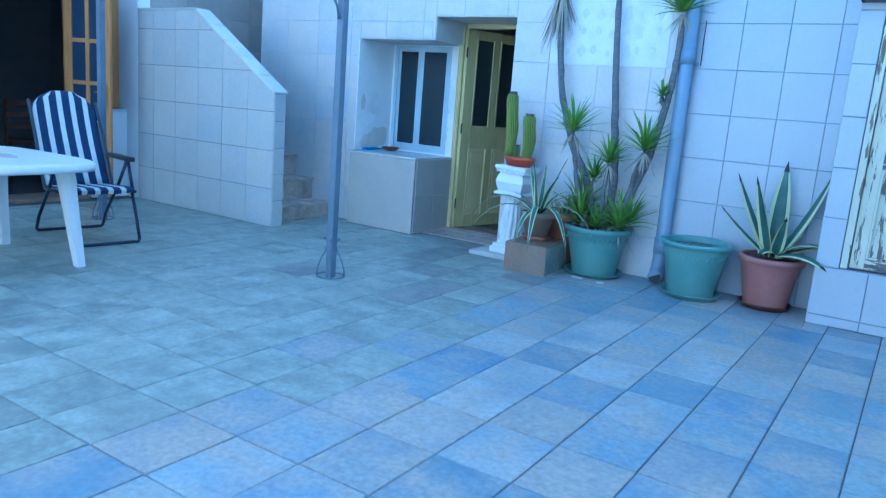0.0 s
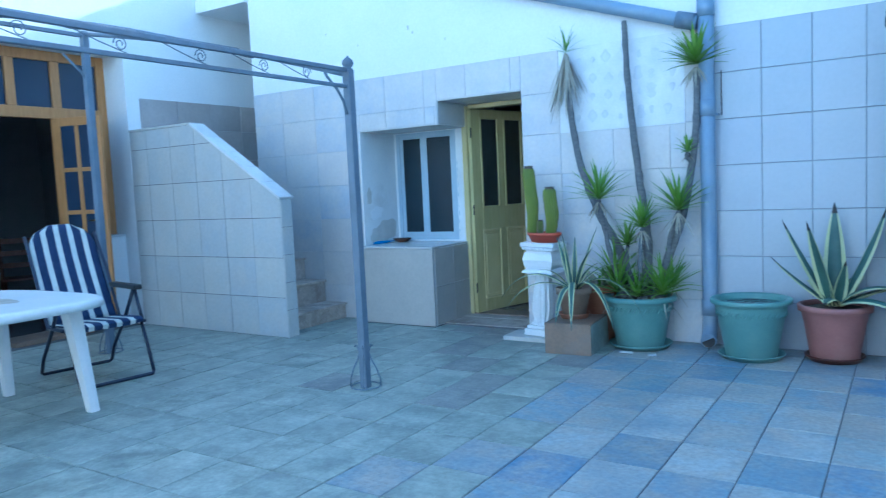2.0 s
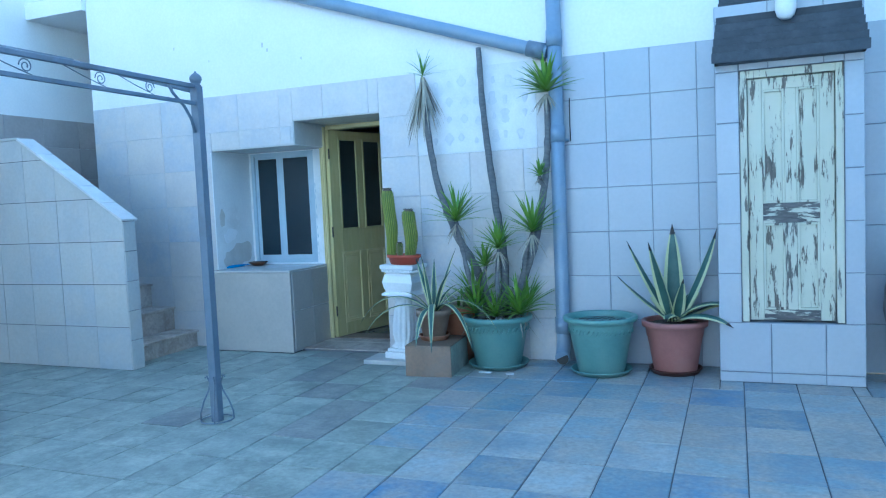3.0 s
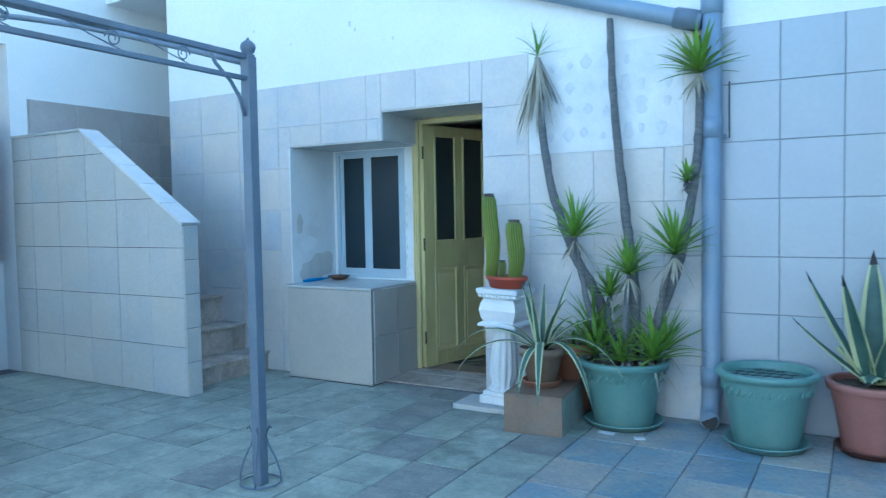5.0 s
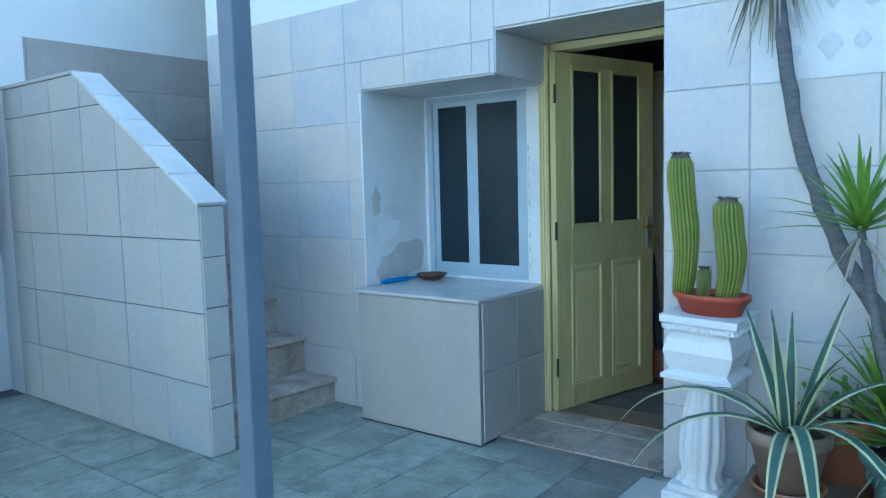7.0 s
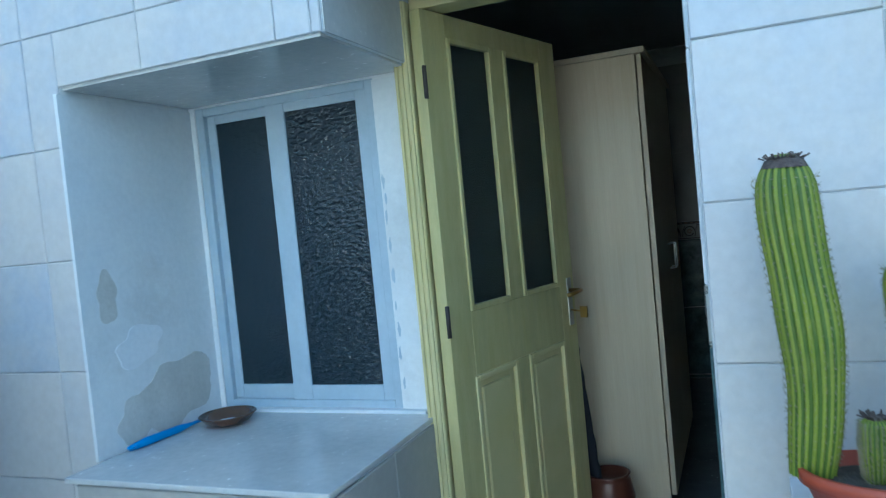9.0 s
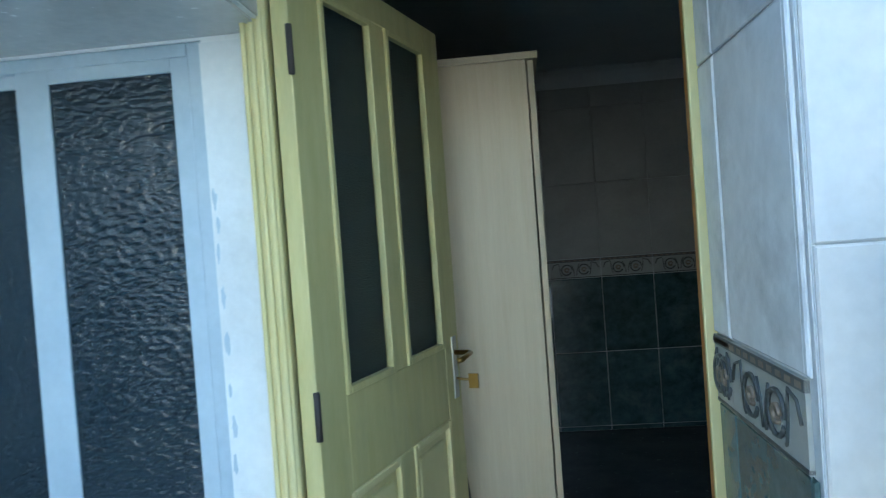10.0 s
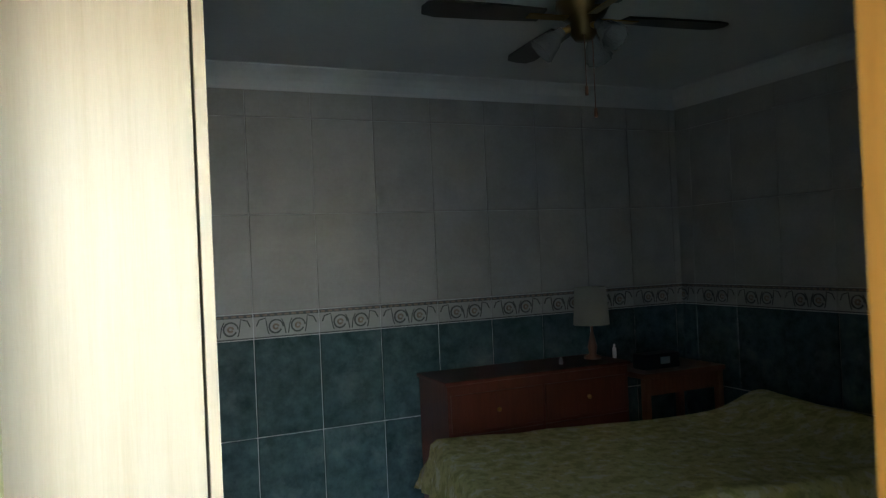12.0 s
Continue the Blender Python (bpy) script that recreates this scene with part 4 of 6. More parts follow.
# ---- garden furniture ----
def plastic_table():
    t = thing("garden_table", "white plastic garden table with a stained top", "table", pose(-5.16, 2.52, 0, 0, 0, 2))
    bm = bmesh.new()
    n, rings = 64, []
    for off, z in ((-0.3, 0.716), (-0.035, 0.716), (-0.012, 0.70), (-0.012, 0.668), (0, 0.668), (0.006, 0.69), (0.002, 0.712), (-0.012, 0.722), (-0.05, 0.7225), (-0.3, 0.7225)):
        ring = []
        for k in range(n):
            a = 6.28319 * k / n
            c, s = math.cos(a), math.sin(a)
            ex = 0.42
            ring.append(bm.verts.new(((0.68 + off) * math.copysign(abs(c) ** ex, c) * (1 - 0.05 * abs(s)), (0.49 + off) * math.copysign(abs(s) ** ex, s) * (1 - 0.04 * abs(c)), z)))
        rings.append(ring)
    for r, s in zip(rings, rings[1:]):
        for k in range(n):
            bm.faces.new((r[k], r[(k + 1) % n], s[(k + 1) % n], s[k])).smooth = True
    bm.faces.new(rings[-1]), bm.faces.new(list(reversed(rings[0])))
    top = part("tabletop", bm, TABLE_TOP, t)
    bm = bmesh.new()
    rng = random.Random(21)
    rim = [bm.verts.new(((0.30 + 0.05 * math.sin(3 * a) + rng.uniform(-0.015, 0.015)) * math.cos(a) - 0.08, (0.17 + 0.03 * math.sin(2 * a + 1) + rng.uniform(-0.01, 0.01)) * math.sin(a), 0.7229)) for a in [6.28319 * k / 48 for k in range(48)]]
    mid = bm.verts.new((-0.08, 0, 0.7234))
    for k in range(48):
        bm.faces.new((rim[k], rim[(k + 1) % 48], mid))
    part("stain", bm, TABLE_STAIN, top, "beige weathering stain")
    for sx in (-1, 1):
        for sy in (-1, 1):
            bm = bmesh.new()
            top, foot = Vector((sx * 0.41, sy * 0.29, 0.7)), Vector((sx * 0.47, sy * 0.35, 0))
            rows = []
            for f, w in ((0, 0.05), (0.03, 0.045), (0.5, 0.036), (1, 0.028)):
                c = top.lerp(foot, f)
                rows.append([bm.verts.new((c.x + a * w, c.y + b * w, c.z)) for a, b in ((-1, -1), (0, -1.15), (1, -1), (1.15, 0), (1, 1), (0, 1.15), (-1, 1), (-1.15, 0))])
            for r, s in zip(rows, rows[1:]):
                for k in range(8):
                    bm.faces.new((r[k], r[(k + 1) % 8], s[(k + 1) % 8], s[k]))
            bm.faces.new(rows[-1]), bm.faces.new(rows[0])
            part("leg", bm, WHITE_PLASTIC, t)


plastic_table()


def striped(name, rows, width, thick, stripes, parent, round_top=False):
    """A quilted cushion strip along (y, z) rows, its stripes side by side, in one mesh of two materials."""
    bm = bmesh.new()
    pts = [Vector((0, y, z)) for y, z in rows]
    n = len(pts)
    grid = []
    cols = stripes * 3 - 2
    for i, p in enumerate(pts):
        d = (pts[min(n - 1, i + 1)] - pts[max(0, i - 1)]).normalized()
        up = Vector((0, -d.z, d.y))
        w = width
        if round_top:
            f = i / (n - 1)
            w = width * (1 if f < 0.72 else math.sqrt(max(0.02, 1 - ((f - 0.72) / 0.285) ** 2)) * 0.85 + 0.15)
        line = []
        for k in range(cols + 1):
            u = k / cols
            puff = thick * (0.75 + 0.25 * abs(math.sin(i * 0.9))) * (1 - (2 * u - 1) ** 8 * 0.7)
            if round_top and i == 10:
                puff *= 0.35
            side = Vector((max(-w / 2 - 0.002 * k / cols, min(w / 2 + 0.002 * k / cols, (u - 0.5) * width)), 0, 0))
            line.append((bm.verts.new(p + side + up * puff), bm.verts.new(p + side)))
        grid.append(line)
    for i in range(n - 1):
        for k in range(cols):
            for s in (0, 1):
                f = bm.faces.new((grid[i][k][s], grid[i][k + 1][s], grid[i + 1][k + 1][s], grid[i + 1][k][s]))
                f.smooth = True
                f.material_index = 1 if k % 5 >= 3 else 0
    for i in range(n - 1):
        for k in (0, cols):
            bm.faces.new((grid[i][k][0], grid[i + 1][k][0], grid[i + 1][k][1], grid[i][k][1]))
    for i in (0, n - 1):
        for k in range(cols):
            bm.faces.new((grid[i][k][0], grid[i][k + 1][0], grid[i][k + 1][1], grid[i][k][1])).material_index = 1 if k % 5 >= 3 else 0
    return part(name, bm, (NAVY_CLOTH, WHITE_CLOTH), parent, "navy and white striped padding")


def folding_chair(place):
    c = thing("folding_garden_chair", "folding garden chair with navy and white striped padding", "chair", place, "folding garden chairs")
    back = [(-0.16 - 0.34 * f - 0.03 * math.sin(f * 3.14), 0.40 + 0.74 * f) for f in [k / 14 for k in range(15)]]
    striped("backrest", back, 0.50, 0.045, 9, c, True)
    striped("seat", [(0.30 - 0.046 * k, 0.41 + 0.03 * (1 - k / 10) - (0.02 if k == 0 else 0)) for k in range(11)], 0.50, 0.045, 9, c)
    for sx in (-1, 1):
        x = sx * 0.265
        part("leg", tube(bmesh.new(), [(x, 0.22, 0.40), (x, 0.30, 0.2), (x, 0.36, 0.03)], 0.0135, 8), NAVY_METAL, c)
        part("leg", tube(bmesh.new(), [(x, 0.12, 0.62), (x, -0.05, 0.40), (x, -0.3, 0.14), (x, -0.36, 0.03)], 0.0135, 8), NAVY_METAL, c)
        part("back_tube", tube(bmesh.new(), [(x, 0.28, 0.40), (x, -0.15, 0.39), (x, -0.32, 0.78), (x * 0.98, -0.48, 1.06)], 0.0135, 8), NAVY_METAL, c)
        bm = boxes((x - 0.031, -0.23, 0.63, x + 0.031, 0.22, 0.668), bev=0.01)
        arm = part("armrest", bm, BLACK, c, "black plastic armrest")
        part("arm_strut", tube(bmesh.new(), [(x, 0.15, 0.63), (x, 0.2, 0.5), (x, 0.24, 0.41)], 0.013, 8), NAVY_METAL, arm)
    part("foot_bar", tube(bmesh.new(), [(-0.265, 0.36, 0.03), (-0.25, 0.37, 0.012), (0.25, 0.37, 0.012), (0.265, 0.36, 0.03)], 0.0135, 8), NAVY_METAL, c)
    part("foot_bar", tube(bmesh.new(), [(-0.265, -0.36, 0.03), (-0.25, -0.37, 0.012), (0.25, -0.37, 0.012), (0.265, -0.36, 0.03)], 0.0135, 8), NAVY_METAL, c)
    return c


chair = folding_chair(pose(-5.56, 3.46, 0, 0, 0, -100))
copy_thing(chair, pose(-5.25, 1.62, 0, 0, 0, 0))


# ---- plants ----
def leaf_blade(bm, base, out, up, length, width, droop=0.3, fold=0.25, segs=6, mats=None, twist=0.0):
    """One strap leaf that rises along up, leans to out and droops; mats: index for margin, middle and tip."""
    base, out, up = Vector(base), Vector(out).normalized(), Vector(up).normalized()
    side = out.cross(up).normalized()
    rows = []
    p, d = base.copy(), up.copy()
    for i in range(segs + 1):
        f = i / segs
        w = width * (0.65 + 0.9 * f - 1.55 * f * f) if f < 1 else 0.001
        nrm = d.cross(side).normalized()
        s2 = side * math.cos(twist * f) + nrm * math.sin(twist * f)
        rows.append([bm.verts.new(p + s2 * w * k + nrm * (-fold * w * (1 - abs(k)))) for k in ((-1, -0.62, 0, 0.62, 1) if mats else (-1, 0, 1))])
        d = (d + out * droop / segs * 1.2 - Vector((0, 0, 1)) * droop * (0.25 + f) * 4.0 / segs).normalized()
        p = p + d * (length / segs)
    for i, (r, s) in enumerate(zip(rows, rows[1:])):
        for k in range(len(r) - 1):
            f = bm.faces.new((r[k], r[k + 1], s[k + 1], s[k]))
            f.smooth = True
            if mats:
                f.material_index = mats[2] if i >= segs - 1 else (mats[0] if k in (0, 3) else mats[1])


def tuft(bm, c, n, length, width, rng, spread=1.0, droop=0.35, lean=(0, 0, 1)):
    for k in range(n):
        a = k * 2.39996 + rng.uniform(-0.2, 0.2)
        q = (k + 0.5) / n
        tilt = spread * (0.15 + 1.25 * q)
        out = Vector((math.cos(a), math.sin(a), 0))
        up = Vector(lean) * math.cos(tilt) + out * math.sin(tilt)
        leaf_blade(bm, Vector(c) + Vector((0, 0, 0.03 * (1 - q))), out, up, length * rng.uniform(0.75, 1.05), width, droop * rng.uniform(0.3, 1.0), 0.35, 4)


def pot_body(bm, r0, r1, h, rim=0.03, lip=0.012, wall=0.012):
    lathe(bm, [(0, 0.0), (r0 * 0.96, 0), (r0, 0.008), (r0 + (r1 - r0) * 0.68, h * 0.68), (r0 + (r1 - r0) * 0.69 + 0.004, h * 0.70), (r0 + (r1 - r0) * 0.86 + 0.004, h * 0.87), (r1, h - rim), (r1 + lip, h - rim + 0.004), (r1 + lip + 0.004, h - 0.006), (r1 + lip - 0.002, h), (r1 - wall + 0.004, h), (r1 - wall, h - 0.008), (r1 - wall - 0.006, h - rim - 0.02), (r0 - wall, 0.02), (0, 0.02)], 48)


def saucer(r):
    return lathe(bmesh.new(), [(0, 0), (r * 0.88, 0), (r, 0.03), (r + 0.008, 0.034), (r + 0.006, 0.04), (r - 0.008, 0.036), (r * 0.86, 0.01), (0, 0.01)], 40)


def soil(parent, r, z, seed):
    rng = random.Random(seed)
    bm = bmesh.new()
    lathe(bm, [(r, z - 0.015), (r * 0.97, z), (r * 0.66, z + 0.008), (r * 0.33, z + 0.014), (0, z + 0.012)], 24)
    for v in bm.verts:
        v.co.z += rng.uniform(-0.006, 0.006)
    return part("soil", bm, SOIL, parent)


def rope_band(bm, r, z, n, h=0.035):
    """Short slanting ribs in relief round a pot."""
    for k in range(n):
        a = 6.28319 * k / n
        tube(bm, [(math.cos(a + s * 0.05) * (r + 0.005), math.sin(a + s * 0.05) * (r + 0.005), z + s * h / 2) for s in (-1, 0, 1)], 0.0055, 5)


def yucca_pot():
    rng = random.Random(5)
    bx, by = -2.145, 5.795
    p = thing("yucca_pot", "sage green plastic pot with tall bare-stemmed yuccas", "potted plant", pose(bx, by, 0))
    part("saucer", saucer(0.23), GREEN_PLASTIC, p)
    bm = bmesh.new()
    pot_body(bm, 0.176, 0.25, 0.39, 0.045, 0.02)
    bm.transform(Matrix.Translation((0, 0, 0.012)))
    rope_band(bm, 0.238, 0.31, 40)
    part("pot", bm, GREEN_PLASTIC, p)
    soil(p, 0.236, 0.37, 1)
    bm = bmesh.new()
    for k in range(60):
        a, q = rng.uniform(0, 6.28), 0.25 * math.sqrt(rng.random())
        bmesh.ops.create_icosphere(bm, subdivisions=1, radius=rng.uniform(0.006, 0.014), matrix=pose(q * math.cos(a), q * math.sin(a), 0.388))
    tagged(part("gravel", bm, PEBBLE, p, "pale gravel on the soil"), kind="stuff")

    def stem(pts, r0, r1):
        bm = bmesh.new()
        n = len(pts)
        vec = [Vector((q[0] + 0.03 * (q[2] - 0.36), q[1], q[2])) for q in pts]
        fine, rr = [], []
        for i in range(n - 1):
            for s in range(8):
                f = s / 8
                a, b, c, d = vec[max(0, i - 1)], vec[i], vec[i + 1], vec[min(n - 1, i + 2)]
                q = 0.5 * ((2 * b) + (c - a) * f + (2 * a - 5 * b + 4 * c - d) * f * f + (3 * b - a - 3 * c + d) * f ** 3)
                fine.append(q + Vector((rng.uniform(-1, 1), rng.uniform(-1, 1), 0)) * 0.003)
                g = (i + f) / (n - 1)
                rr.append((r0 + (r1 - r0) * g) * (1 + 0.07 * math.sin(s * 2.1 + i) + rng.uniform(-0.05, 0.05)))
        fine.append(vec[-1])
        rr.append(r1 * 0.9)
        tube(bm, fine, rr, 9)
        part("stem", bm, BARK, p)

    def crown(c, n, length, width, dead=0, spread=1.0):
        bm = bmesh.new()
        c = Vector((c[0] + 0.03 * (c[2] - 0.36), c[1], c[2]))
        tuft(bm, c, round(n * 1.3), length * 1.3, width * 1.25, rng, spread, 0.2)
        leaves = part("leaves", bm, YUCCA, p)
        if dead:
            bm = bmesh.new()
            for k in range(dead):
                a = rng.uniform(0, 6.28)
                out = Vector((math.cos(a), math.sin(a), 0))
                leaf_blade(bm, Vector(c) + Vector((0, 0, -0.02)) + out * 0.012, out, (out * 0.9 + Vector((0, 0, -1))).normalized(), length * rng.uniform(0.5, 0.9), width * 0.6, 0.25, 0.3, 4)
            part("dead_leaves", bm, DRY_LEAF, leaves, "dry hanging leaves")

    # three tall stems
    stem([(-0.06, 0.02, 0.36), (-0.18, 0.06, 0.74), (-0.38, 0.1, 1.06), (-0.55, 0.13, 1.5), (-0.64, 0.15, 2.0), (-0.66, 0.15, 2.22)], 0.036, 0.022)
    bm = bmesh.new()
    top = Vector((-0.66, 0.15, 2.32))
    for k in range(80):
        a = rng.uniform(0, 6.28)
        out = Vector((math.cos(a), math.sin(a), 0))
        leaf_blade(bm, top + Vector((0.055, 0, -rng.uniform(0, 0.12))) + out * 0.015, out, (out * rng.uniform(0.12, 0.5) + Vector((0, 0, -1))).normalized(), rng.uniform(0.25, 0.5), 0.008, 0.12, 0.3, 4)
    part("dead_leaves", bm, DRY_LEAF, p, "bleached dead leaf skirt")
    crown(top, 12, 0.15, 0.006, 0, 1.1)
    stem([(0.05, 0.05, 0.36), (0.03, 0.10, 0.8), (-0.05, 0.13, 1.3), (-0.14, 0.16, 1.9), (-0.19, 0.17, 2.5)], 0.036, 0.022)
    stem([(0.12, 0.02, 0.36), (0.20, 0.06, 0.68), (0.29, 0.10, 1.0), (0.36, 0.12, 1.45), (0.375, 0.13, 1.8), (0.365, 0.13, 2.06)], 0.036, 0.021)
    crown((0.365, 0.13, 2.10), 40, 0.24, 0.015, 20, 1.05)
    # short side shoots with their tufts
    for base, tip, n, ln in (((-0.1, -0.05, 0.37), (-0.29, -0.10, 1.14), 30, 0.24), ((0.05, -0.06, 0.37), (0.04, -0.08, 0.92), 26, 0.2), ((0.2, 0.06, 0.66), (0.29, -0.02, 1.04), 32, 0.25), ((-0.06, 0.0, 0.5), (-0.09, -0.02, 0.78), 20, 0.16), ((0.35, 0.12, 1.40), (0.33, 0.07, 1.46), 12, 0.10)):
        mid = ((base[0] + tip[0]) / 2 - 0.02, (base[1] + tip[1]) / 2, (base[2] + tip[2]) / 2)
        stem([base, mid, tip], 0.024, 0.014)
        crown(tip, n, ln, 0.012, 14 if n > 24 else 4)
    for c, n, ln in (((-0.15, -0.06, 0.42), 26, 0.26), ((0.2, -0.09, 0.42), 30, 0.25), ((0.02, -0.1, 0.40), 18, 0.2), ((-0.2, 0.05, 0.5), 20, 0.27), ((0.24, 0.04, 0.46), 18, 0.24)):
        crown(c, n, ln, 0.013, 4, 1.0)


yucca_pot()


def green_empty_pot():
    p = thing("empty_flowerpot", "empty sage green plastic flowerpot with slotted inner plate", "flowerpot", pose(-1.335, 5.725, 0))
    part("saucer", saucer(0.215), GREEN_PLASTIC, p)
    bm = bmesh.new()
    pot_body(bm, 0.168, 0.243, 0.41, 0.036, 0.022)
    bm.transform(Matrix.Translation((0, 0, 0.012)))
    rope_band(bm, 0.224, 0.325, 42)
    part("pot", bm, GREEN_PLASTIC, p)
    part("inner_plate", lathe(bmesh.new(), [(0.216, 0.372), (0.214, 0.382), (0, 0.382), (0, 0.372)], 32), GREEN_PLASTIC, p)
    # black chips on the solid plate stand for the dark of its slots
    for r in range(5):
        for k in range(-3, 4):
            x, y = k * 0.055 + (r % 2) * 0.02, (r - 2) * 0.075
            if x * x + y * y < 0.185 ** 2:
                bm = boxes((-0.025, -0.013, 0.3825, 0.025, 0.013, 0.385), bev=0.001)
                bm.transform(pose(x, y, 0, 0, 0, 35))
                part("slot", bm, BLACK, p)


green_empty_pot()


def agave_pot():
    rng = random.Random(9)
    p = thing("agave_pot", "variegated agave in a faded terracotta plastic pot", "potted plant", pose(-0.825, 5.845, 0))
    part("saucer", saucer(0.18), DARKENED_BROWN, p, "dark brown saucer")
    bm = bmesh.new()
    pot_body(bm, 0.15, 0.21, 0.37, 0.045, 0.018)
    bm.transform(Matrix.Translation((0, 0, 0.012)))
    part("pot", bm, PINK_PLASTIC, p)
    soil(p, 0.196, 0.35, 3)
    for a, tilt, ln, w, droop in ((165, 0.55, 0.66, 0.045, -0.05), (230, 0.35, 0.62, 0.046, -0.02), (95, 0.1, 0.70, 0.052, 0.0), (25, 0.55, 0.72, 0.045, -0.12), (350, 1.05, 0.66, 0.045, 0.22), (190, 0.95, 0.5, 0.045, -0.1), (320, 1.15, 0.5, 0.042, 0.3), (8, 1.15, 0.6, 0.042, 0.02), (265, 1.0, 0.34, 0.04, 0.3), (60, 0.8, 0.5, 0.04, 0.1), (125, 0.85, 0.45, 0.04, 0.2), (215, 0.2, 0.40, 0.036, 0.0), (300, 0.35, 0.34, 0.036, 0.0), (340, 0.7, 0.5, 0.04, 0.5)):
        bm = bmesh.new()
        r = radians(a)
        out = Vector((math.cos(r), math.sin(r), 0))
        leaf_blade(bm, out * 0.035 + Vector((0, 0, 0.37)), out, Vector((0, 0, math.cos(tilt))) + out * math.sin(tilt), ln, w * 1.75, droop, 0.4, 9, (1, 0, 2), rng.uniform(-0.3, 0.3))
        part("leaf", bm, (AGAVE_GREEN, AGAVE_CREAM, AGAVE_TIP), p)


agave_pot()


def small_agave():
    s = thing("tile_plinth", "box plinth clad in rusty brown floor tiles", "plinth", pose(-2.572, 5.58, 0, 0, 0, 5))
    part("core", boxes((-0.165, -0.24, 0.0, 0.165, 0.24, 0.215)), GROUT, s)
    part("tile", boxes((-0.178, -0.252, 0.0, 0.178, -0.242, 0.222), bev=0.002), COPPER_TILE, s)
    part("tile", boxes((0.167, -0.241, 0.0, 0.178, 0.25, 0.222), bev=0.002), GREY_FLOOR, s, "grey side tile")
    part("tile", boxes((-0.178, -0.241, 0.0, -0.167, 0.25, 0.222), bev=0.002), GREY_FLOOR, s)
    part("tile", boxes((-0.178, -0.254, 0.223, 0.178, 0.25, 0.234), bev=0.002), COPPER_TILE, s)
    part("mortar", boxes((-0.176, -0.2405, 0.2165, 0.176, 0.248, 0.2225)), PAPER, s)
    p = thing("striped_agave_pot", "drooping striped agave in a weathered clay pot", "potted plant", pose(-2.6, 5.60, 0.234))
    part("saucer", saucer(0.115), TERRACOTTA, p)
    part("pot", lathe(bmesh.new(), [(0, 0.012), (0.085, 0.012), (0.125, 0.19), (0.137, 0.19), (0.139, 0.235), (0.128, 0.237), (0.116, 0.19), (0.08, 0.03), (0, 0.03)], 36), OLD_CLAY, p)
    soil(p, 0.115, 0.21, 4)
    rng = random.Random(12)
    for a, tilt, ln, w, droop in ((182, 0.75, 0.74, 0.03, 0.75), (208, 0.9, 0.66, 0.03, 0.85), (290, 0.75, 0.72, 0.028, 1.0), (318, 0.8, 0.76, 0.03, 0.95), (345, 0.75, 0.72, 0.03, 0.85), (250, 0.15, 0.46, 0.028, 0.05), (150, 0.35, 0.45, 0.028, 0.05), (40, 0.3, 0.52, 0.028, 0.05), (100, 0.15, 0.42, 0.026, 0.05), (20, 0.6, 0.45, 0.026, 0.3), (330, 0.3, 0.42, 0.026, 0.2), (225, 0.5, 0.34, 0.024, 0.3), (70, 0.6, 0.4, 0.026, 0.3), (275, 0.95, 0.55, 0.026, 0.9)):
        bm = bmesh.new()
        r = radians(a)
        out = Vector((math.cos(r), math.sin(r), 0))
        leaf_blade(bm, out * 0.02 + Vector((0, 0, 0.21)), out, Vector((0, 0, math.cos(tilt))) + out * math.sin(tilt), ln, w * 1.15, droop * 1.15, 0.35, 10, (1, 0, 0), rng.uniform(-0.5, 0.5))
        part("leaf", bm, (AGAVE_GREEN, AGAVE_CREAM), p)
    q = thing("clay_pot", "terracotta pot of dry succulents against the wall", "potted plant", pose(-2.50, 5.90, 0.0))
    part("pot", lathe(bmesh.new(), [(0, 0), (0.105, 0), (0.14, 0.40), (0.152, 0.40), (0.154, 0.46), (0.142, 0.462), (0.13, 0.4), (0.1, 0.02), (0, 0.02)], 32), TERRACOTTA, q)
    soil(q, 0.13, 0.43, 6)
    rng = random.Random(7)
    for k in range(9):
        bm = bmesh.new()
        a, d = rng.uniform(0, 6.28), rng.uniform(0.02, 0.1)
        x, y = d * math.cos(a), d * math.sin(a)
        tube(bm, [(x, y, 0.43), (x * 1.2, y * 1.2, 0.49), (x * 1.4 + rng.uniform(-0.03, 0.03), y * 1.4, 0.52 + rng.uniform(0, 0.09))], [0.014, 0.016, 0.008], 7)
        part("stalk", bm, (YUCCA if k % 3 == 0 else DRY_LEAF), q)


small_agave()


